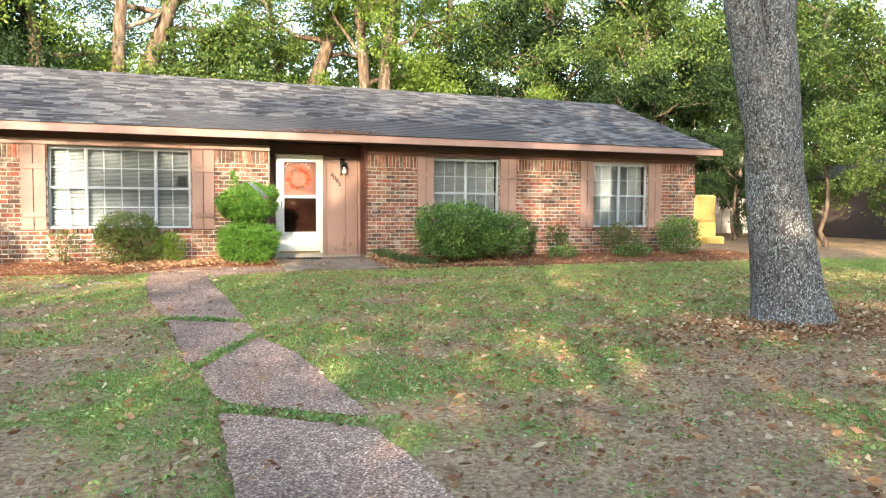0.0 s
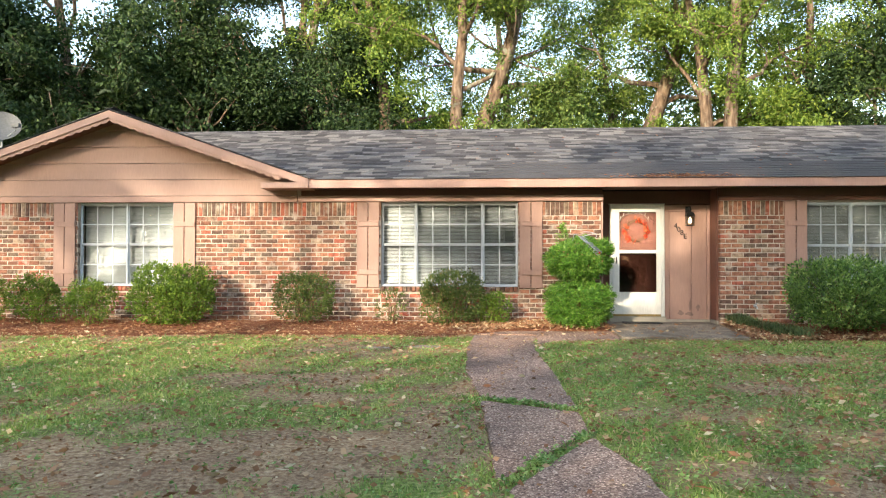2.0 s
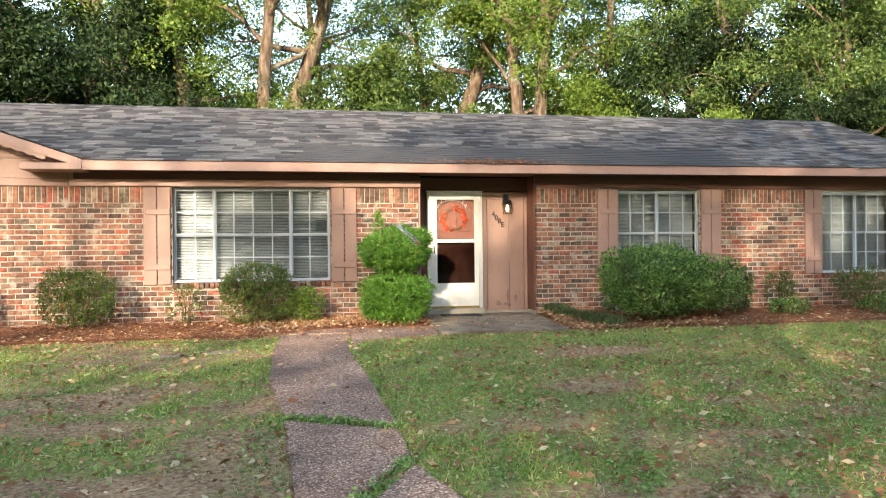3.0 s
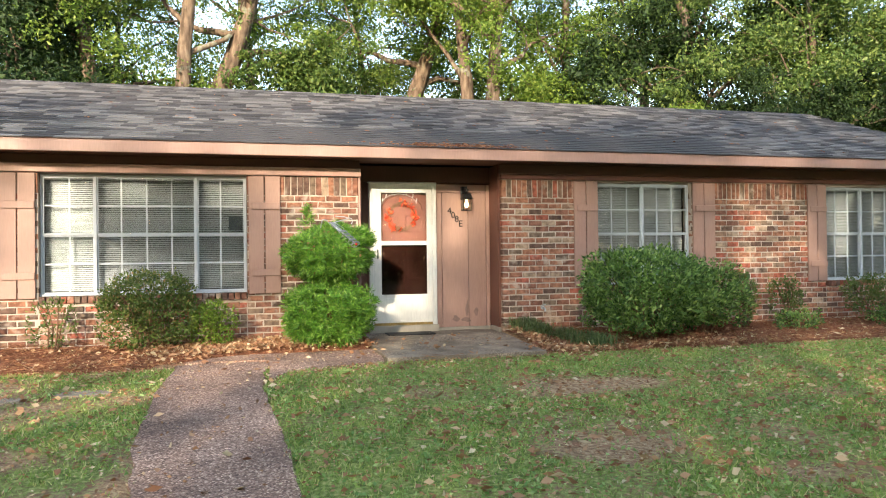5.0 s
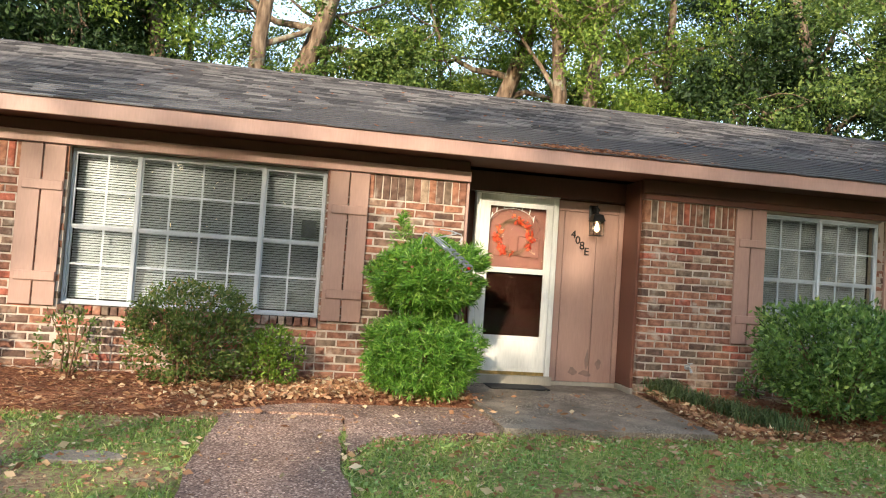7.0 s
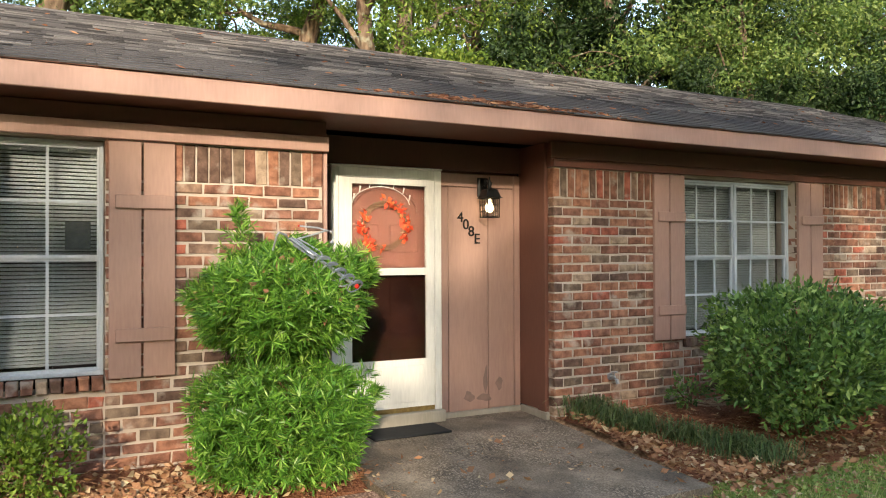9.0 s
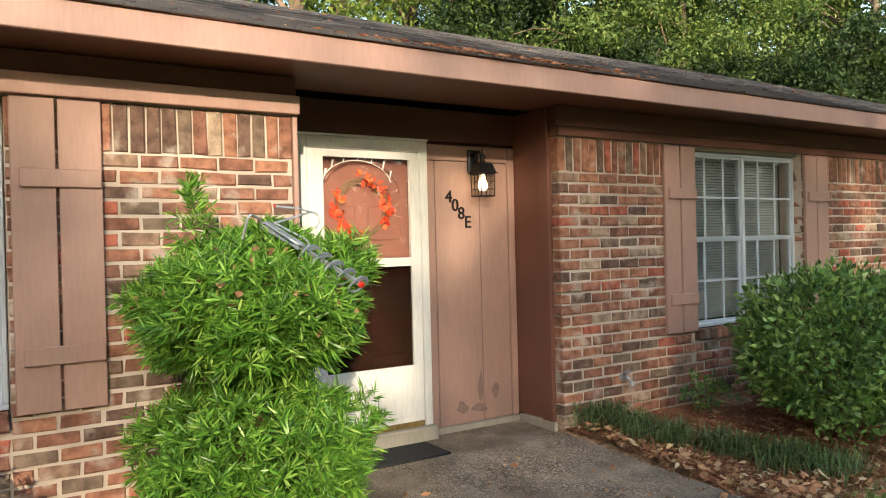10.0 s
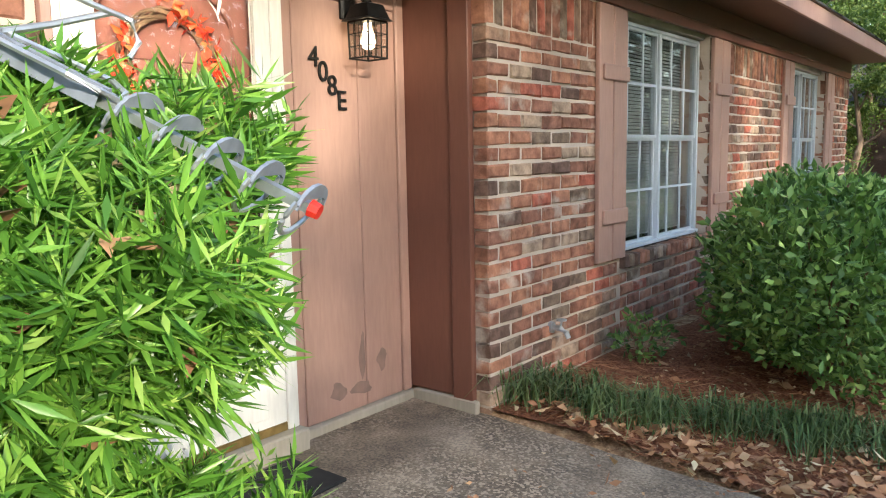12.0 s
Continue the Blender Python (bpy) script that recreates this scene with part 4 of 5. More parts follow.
zz = ground_z(x_, y_) - 0.005
lean = rng.normal(size=(n, 2)) * 0.025
v0 = np.stack([x_ - np.cos(an) * wd, y_ - np.sin(an) * wd, zz], 1)
v1 = np.stack([x_ + np.cos(an) * wd, y_ + np.sin(an) * wd, zz], 1)
v2 = np.stack([x_ + lean[:, 0], y_ + lean[:, 1], zz + hgt], 1)
tagged(new("grass", np_mesh("grass", np.stack([v0, v1, v2], 1).reshape(-1, 3), np.arange(n * 3).reshape(-1, 3), GRASS)), "short thin lawn grass", "grass", kind="stuff")
# broad-leaved weeds in clusters through the turf, and along the cracks of the walk
nc = 5200
wx, wy = rng.uniform(-14, 11, nc), -1.9 - 13.5 * rng.random(nc) ** 1.2
keep = rng.random(nc) < 0.25 + 0.75 * grass_cover(wx, wy)
wx, wy = wx[keep], wy[keep]
for (xa, ya), (xb, yb) in (((-3.25, -6.25), (-2.36, -6.7)), ((-3.06, -8.85), (-2.36, -7.5)), ((-2.95, -10.05), (-2.05, -10.7))):
    q = rng.random(34)
    wx, wy = np.concatenate([wx, xa + (xb - xa) * q]), np.concatenate([wy, ya + (yb - ya) * q + rng.normal(size=34) * 0.03])
per = 13
spread_ = np.repeat(0.03 + 0.09 * rng.random(len(wx)), per)
spread_[-102 * per:] = 0.035
x_ = np.repeat(wx, per) + rng.normal(size=len(wx) * per) * spread_
y_ = np.repeat(wy, per) + rng.normal(size=len(wx) * per) * spread_
ok = ~paved(x_, y_) | (np.arange(len(x_)) >= len(x_) - 102 * per)
x_, y_ = x_[ok], y_[ok]
an = rng.random(len(x_)) * 6.28
wv, wf = leaf_arrays(np.stack([x_, y_, ground_z(x_, y_) + 0.008 + 0.02 * rng.random(len(x_))], 1), np.stack([np.cos(an), np.sin(an), 0.25 + rng.normal(size=len(an)) * 0.3], 1), 0.036, 0.020, 0.15)
tagged(new("lawn_weeds", np_mesh("lawn_weeds", wv, wf, WEED)), "low pale green broad-leaved weeds in the lawn", "weeds", kind="stuff")
nl = 190000
x_ = rng.uniform(-14, 10, nl)
y_ = -0.4 - 14.5 * rng.random(nl)
dens = 0.42 + 0.5 * np.exp(-((y_ - bed_edge(x_)) / 0.45) ** 2) + 0.9 * np.exp(-(((x_ - 4.0) / 2.2) ** 2 + ((y_ + 8.7) / 0.9) ** 2)) + 0.35 * (x_ > -1.5) * (y_ < -3)
dens += 1.0 * np.exp(-(((x_ + 2.6) / 1.6) ** 2 + ((y_ + 0.7) / 0.4) ** 2)) + 0.9 * np.exp(-(((x_ - 1.0) / 0.25) ** 2 + ((y_ + 1.0) / 0.8) ** 2))
ok = (rng.random(nl) < dens) & (~paved(x_, y_) | (rng.random(nl) < 0.2))
x_, y_ = x_[ok], y_[ok]
an = rng.random(len(x_)) * 6.28
sz = np.where(rng.random(len(x_)) < 0.86, 0.03, 0.075)[:, None]
lift = np.where(y_ > bed_edge(x_), 0.05, 0.022) + 0.01 * rng.random(len(x_))
lv, lf = leaf_arrays(np.stack([x_, y_, ground_z(x_, y_) + lift], 1), np.stack([np.cos(an), np.sin(an), rng.normal(size=len(an)) * 0.2], 1), sz, sz * 0.5, 0.15)
tagged(new("fallen_leaves", np_mesh("fallen_leaves", lv, lf, LITTER)), "scattered dry brown fallen leaves", "fallen leaves", kind="stuff")


def leaf_pile(cx, cy, sx, sy, n, slant=0.0):
    """Big dry leaves gathered in a drift."""
    x = cx + rng.normal(size=n) * sx
    y = cy + rng.normal(size=n) * sy + slant * (x - cx)
    ok = (y < -0.1) & ~(paved(x, y) & (rng.random(n) < 0.8))
    x, y = x[ok], y[ok]
    an = rng.random(len(x)) * 6.28
    lv, lf = leaf_arrays(np.stack([x, y, ground_z(x, y) + 0.05 + 0.035 * rng.random(len(x))], 1), np.stack([np.cos(an), np.sin(an), rng.normal(size=len(an)) * 0.35], 1), 0.06, 0.034, 0.25)
    tagged(new("leaf_drift", np_mesh("leaf_drift", lv, lf, LITTER)), "drift of large dry tan leaves on the bed", "fallen leaves", kind="stuff")


leaf_pile(-2.6, -0.75, 0.75, 0.22, 2200)
leaf_pile(0.98, -0.95, 0.09, 0.5, 330)
leaf_pile(1.3, -1.7, 0.3, 0.12, 200)
leaf_pile(4.3, -8.9, 1.5, 0.42, 4200)
leaf_pile(2.5, -1.6, 0.8, 0.12, 350)


# leaf and needle litter caught on the eave above the door
x_ = np.concatenate([rng.normal(size=700) * 0.45 + 0.1, rng.uniform(-5, 9, 260)])
y_ = np.concatenate([EAVE_Y + np.abs(rng.normal(size=700)) * 0.09, EAVE_Y + rng.random(260) * 4.2])
an = rng.random(len(x_)) * 6.28
lv, lf = leaf_arrays(np.stack([x_, y_, EAVE_Z + SLOPE * (y_ - EAVE_Y) + 0.014 + 0.018 * rng.random(len(x_))], 1), np.stack([np.cos(an), np.sin(an), SLOPE * np.sin(an) + rng.normal(size=len(an)) * 0.1], 1), 0.07, 0.014, 0.15)
tagged(new("roof_litter", np_mesh("roof_litter", lv, lf, NEEDLE)), "reddish dead leaves and needles on the roof edge", "fallen leaves", kind="stuff")

# ---- shrubs ----
def shrub(name, x, y, rx, ry, h, mat, label, n=3500, leaf=(0.045, 0.022), stems=6, low=0.05, lumps=9, category="shrub", group="foundation shrubs", thin=0.0, box=2.5):
    """A shrub: bare stems under an uneven crown of small leaves on twigs."""
    z = float(ground_z(x, y))
    s = thing(name, x, y, z, label, category, group)
    b = Build()
    hz = (h - low) / 2
    zc = low + hz
    lump = in_ball(lumps) * 0.35
    for k in range(stems):
        a = 6.28 * k / stems + rng.random()
        tip = (math.cos(a) * rx * 0.6, math.sin(a) * ry * 0.6, h * (0.6 + 0.25 * rng.random()))
        b.tube([(math.cos(a) * 0.05, math.sin(a) * 0.05, -0.03), (tip[0] * 0.4 + 0.03, tip[1] * 0.4, tip[2] * 0.5), tip], [0.012, 0.009, 0.004], 5)
    part("branchwork", b, TWIG, s)
    tw = int(n * (1.7 if mat is not SHRUB_DARK else 1.0)) // 7
    d = unit(rng.normal(size=(tw, 3)))
    d = d / (np.sum(np.abs(d) ** box, axis=1, keepdims=True) ** (1 / box)) * 0.95
    bumps = 0.76 + 0.32 * np.max(np.clip((d @ unit(rng.normal(size=(lumps, 3))).T - 0.55) / 0.45, 0, 1), axis=1)
    rad = bumps * np.where(rng.random(tw) < 0.75, 1 - 0.28 * rng.random(tw) ** 1.5, rng.random(tw) * 0.8 + 0.1)
    c = d * rad[:, None] * np.array([rx, ry, hz]) + np.array([0, 0, zc])
    c[:, 2] = np.maximum(c[:, 2], 0.02)
    if thin:
        c = c[rng.random(len(c)) > 0.6 * thin * (c[:, 2] < zc)]
    out = unit(c - np.array([0, 0, zc * 0.7]))
    k = 7
    cc = np.repeat(c, k, 0) + rng.normal(size=(len(c) * k, 3)) * leaf[0] * 0.55
    dd = np.repeat(out, k, 0) * 0.7 + rng.normal(size=(len(c) * k, 3)) * 0.75 + np.array([0, 0, 0.25])
    lv, lf = leaf_arrays(cc, dd, leaf[0], leaf[1])
    part("leaves", np_mesh("leaves", lv, lf, mat), mat, s)
    return s


shrub("shrub", -11.95, -0.75, 0.44, 0.42, 0.90, SHRUB_LIGHT, "small pruned green shrub before the brick wall", 3000, (0.04, 0.02), thin=0.6)
shrub("shrub", -10.98, -0.8, 0.47, 0.42, 0.92, SHRUB_LIGHT, "small green shrub with bare lower stems", 3000, (0.045, 0.022), thin=0.5)
shrub("shrub", -10.0, -0.85, 0.42, 0.4, 0.86, SHRUB_LIGHT, "small sunlit yellow-green shrub on bare stems", 3000, (0.04, 0.02), thin=0.5)
shrub("shrub", -8.62, -0.75, 0.74, 0.55, 1.1, SHRUB_LIGHT, "large rounded bright green shrub below the window", 6500, (0.05, 0.026))
shrub("shrub", -6.35, -0.6, 0.55, 0.45, 0.94, SHRUB_DRY, "rounded dull green shrub against the brick", 4200, (0.038, 0.02), thin=0.35)
shrub("shrub", -4.85, -0.45, 0.28, 0.2, 0.7, SHRUB_DRY, "sparse weedy sapling against the brick", 260, (0.05, 0.022), stems=4)
shrub("shrub", -3.82, -0.6, 0.62, 0.45, 0.95, SHRUB_DRY, "loose green shrub with a dry brown patch", 5200, (0.042, 0.021), stems=14, thin=0.45)
shrub("shrub", -3.08, -0.55, 0.3, 0.28, 0.58, SHRUB_LIGHT, "low yellow-green shrub beside a larger one", 1500, (0.038, 0.02), thin=0.3)
shrub("large_shrub", 2.38, -1.2, 0.93, 0.6, 1.24, SHRUB_DARK, "large dense dark green shrub beside the porch", 12500, (0.062, 0.028), stems=14, lumps=14)
shrub("large_shrub", 3.45, -1.0, 0.55, 0.5, 1.08, SHRUB_DARK, "rounded dark green shrub joined to a larger one", 5500, (0.055, 0.026), stems=8)
shrub("shrub", 4.25, -0.7, 0.26, 0.26, 0.85, SHRUB_DRY, "thin upright green shrub with bare stems", 900, (0.045, 0.022), thin=0.5)
shrub("shrub", 5.0, -0.7, 0.28, 0.26, 0.8, SHRUB_DRY, "sparse small green shrub in the bed", 750, (0.045, 0.022), thin=0.5)
shrub("shrub", 4.95, -0.95, 0.36, 0.25, 0.32, SHRUB_DARK, "low dark green ground shrub", 700, (0.05, 0.026))
shrub("shrub", 6.6, -0.65, 0.6, 0.4, 0.78, SHRUB_DRY, "twiggy dull shrub under the window", 1900, (0.042, 0.02), thin=0.4)
shrub("shrub", 6.75, -1.0, 0.45, 0.3, 0.35, SHRUB_DARK, "low dark green shrub under the window", 1000, (0.05, 0.026))
shrub("shrub", 8.15, -0.75, 0.55, 0.5, 0.95, SHRUB_DARK, "rounded dark green shrub at the house corner", 4500, (0.045, 0.024))
shrub("shrub", 2.1, -0.25, 0.2, 0.15, 0.3, SHRUB_DARK, "small dark seedling shrub at the wall foot", 250, (0.05, 0.025), stems=3)


# podocarpus in two clipped tiers
def podocarpus(x, y):
    z = float(ground_z(x, y))
    s = thing("podocarpus", x, y, z, "two-tiered podocarpus with long narrow bright green leaves", "shrub")
    part("trunk", Build().tube([(0, 0, -0.05), (0.02, 0.01, 0.4), (-0.02, 0, 0.85), (0, 0, 1.3)], [0.05, 0.045, 0.035, 0.02], 8), TWIG, s)
    for name, zc, r, rz, n in (("lower_tier", 0.40, 0.62, 0.43, 1500), ("upper_tier", 1.14, 0.615, 0.375, 1900), ("top_spire", 1.55, 0.05, 0.2, 26)):
        d = unit(rng.normal(size=(n, 3)))
        d = d / (np.sum(np.abs(d) ** 2.6, axis=1, keepdims=True) ** (1 / 2.6))
        lumpy = 0.86 + 0.15 * np.sin(d[:, 0] * 5 + zc * 9) * np.cos(d[:, 1] * 4 + d[:, 2] * 3)
        rad = lumpy * np.where(rng.random(n) < 0.72, 1 - 0.2 * rng.random(n), 0.35 + 0.55 * rng.random(n))
        c = d * rad[:, None] * np.array([r, r, rz]) * 0.94 + np.array([0, 0, zc])
        c[:, 2] = np.maximum(c[:, 2], 0.03)
        if name == "top_spire":
            c += np.array([-0.24, 0.12, 0])
        if name == "upper_tier":
            c[:, 2] += np.clip(0.16 * c[:, 0] + 0.10 * c[:, 1], -0.08, 0.12) * (c[:, 2] > zc)
            # the twigs part round the aerial that lies on them
            sy = np.clip((c[:, 1] + 0.01) / -0.58, -0.1, 1.1)
            off = np.abs(c[:, 0] - (-0.01 + 0.28 * sy))
            c = c[~((off < 0.065) & (c[:, 2] > 1.515 - 0.33 * sy) & (c[:, 1] < 0.12))]
            d = unit(c - np.array([0, 0, zc]))
            n = len(c)
        k = 17
        axis = unit(d * 0.9 + np.array([0, 0, 0.7]) + rng.normal(size=(n, 3)) * 0.3)
        along = rng.random((n, k, 1)) * 0.07
        cc = (c[:, None] + axis[:, None] * along).reshape(-1, 3)
        ring = np.cross(np.repeat(axis, k, 0), rng.normal(size=(n * k, 3)))
        dd = np.repeat(axis, k, 0) * 0.55 + unit(ring) * (0.55 + 0.5 * rng.random((n * k, 1)))
        lv, lf = leaf_arrays(cc, dd, 0.072, 0.0095, 0.12, 0.35)
        part(name, np_mesh(name, lv, lf, YEW_LEAF), YEW_LEAF, s)
    dl = unit(rng.normal(size=(90, 3)) + np.array([0, -0.8, 0.6]))
    lv, lf = leaf_arrays(dl * np.array([0.52, 0.52, 0.3]) + np.array([0, 0, 1.14]), rng.normal(size=(90, 3)), 0.055, 0.028)
    part("dead_leaves", np_mesh("dead_leaves", lv, lf, LITTER), LITTER, s, "dry brown leaves caught in the twigs")
    return s


podocarpus(-1.68, -0.68)

# old aerial lying on the podocarpus
aerial = thing("tv_aerial", -1.53, -1.02, 1.37, "grey looped television aerial lying on the shrub", "aerial")
tip, tail = Vector((0.123, -0.25, -0.150)), Vector((-0.12, 0.25, 0.125))
ax = (tip - tail).normalized()
sid = ax.cross(Vector((0, 0, 1))).normalized()
upv = sid.cross(ax)
on_boom = lambda t, a=0.0, b=0.0, c=0.0: tail.lerp(tip, t) + sid * a + upv * b + ax * c
part("boom", Build().tube([tail, tip], [0.011, 0.011], 4), STEEL, aerial)
part("element_plate", Build().quad(on_boom(0.02, -0.03, 0.014), on_boom(0.02, 0.03, 0.014), on_boom(0.42, 0.022, 0.014), on_boom(0.42, -0.022, 0.014))
     .quad(on_boom(0.02, -0.03, 0.014), on_boom(0.42, -0.022, 0.014), on_boom(0.42, -0.022, -0.01), on_boom(0.02, -0.03, -0.01))
     .quad(on_boom(0.02, 0.03, -0.01), on_boom(0.42, 0.022, -0.01), on_boom(0.42, 0.022, 0.014), on_boom(0.02, 0.03, 0.014))
     .tube([on_boom(0.03, 0, 0.018), on_boom(0.42, 0, 0.018)], [0.006] * 2, 4), AERIAL_GREY, aerial)
part("folded_dipole", Build().tube([on_boom(0.06, -0.034, 0.02), on_boom(0.36, -0.05, 0.024), on_boom(0.43, -0.03, 0.02), on_boom(0.45, 0.0, 0.012), on_boom(0.43, 0.03, 0.02), on_boom(0.36, 0.05, 0.024), on_boom(0.06, 0.034, 0.02)], [0.0052] * 7, 6), STEEL, aerial)
for i in range(5):
    t_ = 0.50 + 0.12 * i
    r_ = 0.052 - 0.002 * i
    part("director_loop", Build().tube([on_boom(t_, 1.15 * r_ * math.cos(a), r_ * math.sin(a) - 0.006, 0.012 * math.sin(a)) for a in np.linspace(-3.5, 0.36, 16)], [0.0042] * 16, 6), STEEL, aerial)
    fin = Build()
    arc_ = np.linspace(0.1, math.pi - 0.1, 9)
    for a0, a1 in zip(arc_, arc_[1:]):
        k0 = len(fin.v)
        for c_ in (-0.003, 0.003):
            for a in (a0, a1):
                inner_ = 1.0 - 0.42 * math.sin(a) ** 2
                fin.v += [tuple(on_boom(t_, 1.15 * r_ * math.cos(a), r_ * (0.75 * math.sin(a)) + 0.004, c_ + 0.008)), tuple(on_boom(t_, 1.15 * r_ * math.cos(a) * 0.97, r_ * 0.75 * math.sin(a) * inner_ - 0.004, c_ + 0.008))]
        fin.f += [(k0, k0 + 1, k0 + 3, k0 + 2), (k0 + 4, k0 + 6, k0 + 7, k0 + 5), (k0, k0 + 2, k0 + 6, k0 + 4), (k0 + 1, k0 + 5, k0 + 7, k0 + 3)]
    part("fin", fin, AERIAL_GREY, aerial)
part("reflector_bar", Build().tube([on_boom(0.05, 0.02, 0.02), on_boom(0.05, 0.05, 0.015), on_boom(0.05, 0.07, 0.04), on_boom(0.06, 0.14, 0.06), on_boom(0.07, 0.155, 0.045), on_boom(0.09, 0.16, -0.05)], [0.0062] * 6, 7), STEEL, aerial)
part("reflector_bar", Build().tube([on_boom(0.06, -0.02, 0.02), on_boom(0.08, -0.10, 0.05), on_boom(0.12, -0.20, 0.10), on_boom(0.16, -0.225, 0.10), on_boom(0.20, -0.23, 0.07), on_boom(0.21, -0.21, 0.04)], [0.0062] * 6, 7), STEEL, aerial)
part("reflector_bar", Build().tube([on_boom(0.0, -0.04, 0.09), on_boom(0.08, -0.14, 0.105), on_boom(0.15, -0.225, 0.10)], [0.0055] * 3, 7), STEEL, aerial)
part("end_cap", Build().tube([tip - ax * 0.003, tip + ax * 0.012], [0.014, 0.012], 8), RED_PLASTIC, aerial, "red plastic end cap")
for q in (on_boom(0.0, 0.03, 0.02), on_boom(0.0, -0.04, 0.09)):
    part("tail_cap", Build().tube([q, q - ax * 0.01], [0.007, 0.006], 6), RED_PLASTIC, aerial, "small faded red cap")

# liriope edging beside the porch
for k in range(26):
    t_ = k / 25
    x, y = 0.98 + 0.62 * t_ ** 1.6 + rng.normal() * 0.09 + 0.12 * (k % 2), min(-0.08, -0.12 - 1.5 * t_ + rng.normal() * 0.06)
    z = float(ground_z(x, y)) + 0.02
    n = 52
    an = rng.random(n) * 6.28
    base = np.stack([x + rng.normal(size=n) * 0.05, y + rng.normal(size=n) * 0.05, np.full(n, z)], 1)
    out = np.stack([np.cos(an), np.sin(an), 0 * an], 1)
    r = (0.06 + 0.13 * rng.random((n, 1)))
    midp = base + out * r * 0.45 + np.array([0, 0, 1]) * (0.09 + 0.10 * rng.random((n, 1)))
    tipp = base + out * r * 1.5 + np.array([0, 0, 1]) * (0.04 + 0.12 * rng.random((n, 1)))
    sd = np.stack([-np.sin(an), np.cos(an), 0 * an], 1) * 0.0035
    V = np.stack([base - sd, base + sd, midp - sd, midp + sd, tipp], 1)
    V = (V - np.array([x, y, z])).reshape(-1, 3)
    i = np.arange(n)[:, None] * 5
    F = np.concatenate([i + np.array([[0, 1, 3]]), i + np.array([[0, 3, 2]]), i + np.array([[2, 3, 4]])], 1).reshape(-1, 3)
    ob = new("liriope", np_mesh("liriope", V, F, LIRIOPE))
    ob.location = (x, y, z)
    tagged(ob, "tuft of dark green liriope edging the porch", "ornamental grass", "liriope edging")


# ---- trees ----
def limb_points(p, d, length, bend, steps=7):
    pts = [Vector(p)]
    d = Vector(d).normalized()
    for i in range(steps):
        d = (d + Vector(rng.normal(size=3)) * bend + Vector((0, 0, 0.05))).normalized()
        pts.append(pts[-1] + d * length / steps)
    return pts


def tree_parts(h, trunk_r, crown_from, spread, clumps, per, leaf, mat, bark, lean=(0, 0), fork=False, trunk_first=None):
    """Meshes for one tree: a trunk, its limbs and a crown of clumped leaves."""
    tb = Build()
    top = Vector((lean[0], lean[1], h * 0.8))
    pts = [Vector((0, 0, -0.3)), Vector((0, 0, 0.15))] + [Vector((lean[0] * t * t, lean[1] * t * t, h * 0.8 * t)) + Vector((*rng.normal(size=2), 0)) * 0.10 for t in np.linspace(0.12, 1, 8)]
    rad = [trunk_r * 1.45, trunk_r * 1.15] + [trunk_r * (1 - 0.8 * t) for t in np.linspace(0.05, 1, 8)]
    tb.tube(pts, rad, 14, True, 0.25)
    lb = tb
    tips = []
    for k in range(11):
        t = crown_from + (0.95 - crown_from) * k / 10
        i = min(len(pts) - 2, 2 + int(t * 7.99))
        p = pts[i].lerp(pts[i + 1], (t * 7.99) % 1 if i < len(pts) - 2 else 0)
        a = k * 2.4 + rng.random() * 0.8
        L = spread * (1.0 - 0.45 * t) * (0.8 + 0.4 * rng.random())
        q = limb_points(p, (math.cos(a), math.sin(a), 0.45 + 0.5 * t), L, 0.22)
        r0 = trunk_r * (0.38 - 0.2 * t)
        lb.tube(q, [max(0.012, r0 * (1 - 0.85 * j / 7)) for j in range(8)], 7, False)
        tips += q[3:]
        for m in range(3):
            a2 = a + rng.normal() * 0.9
            q2 = limb_points(q[3 + m], (math.cos(a2), math.sin(a2), 0.3 * rng.normal()), L * 0.5, 0.3, 5)
            lb.tube(q2, [max(0.008, r0 * 0.35 * (1 - 0.8 * j / 5)) for j in range(6)], 5, False)
            tips += q2[2:]
    tips = np.array([tuple(t) for t in tips])
    cen = tips[rng.integers(0, len(tips), clumps)] + rng.normal(size=(clumps, 3)) * np.array([0.5, 0.5, 0.35]) * spread * 0.16
    size = spread * (0.035 + 0.065 * rng.random((clumps, 1)))
    c = np.repeat(cen, per, 0) + rng.normal(size=(clumps * per, 3)) * np.repeat(size, per, 0) * np.array([1, 1, 0.6])
    lv, lf = leaf_arrays(c, rng.normal(size=(len(c), 3)) + np.array([0, 0, -0.3]), leaf, leaf * 0.5)
    return tb.mesh("trunk", bark, 0, True), np_mesh("crown", lv, lf, mat)


def plant(meshes, x, y, label, scale=1.0, turn=0.0, group="woodland trees", z=None):
    t = thing("tree", x, y, float(ground_z(x, y)) if z is None else z, label, "tree", group)
    t.rotation_euler = (0, 0, turn)
    t.scale = (scale, scale, scale)
    for nm_, me in zip(("trunk", "crown"), meshes):
        part(nm_, me, None, t)
    return t


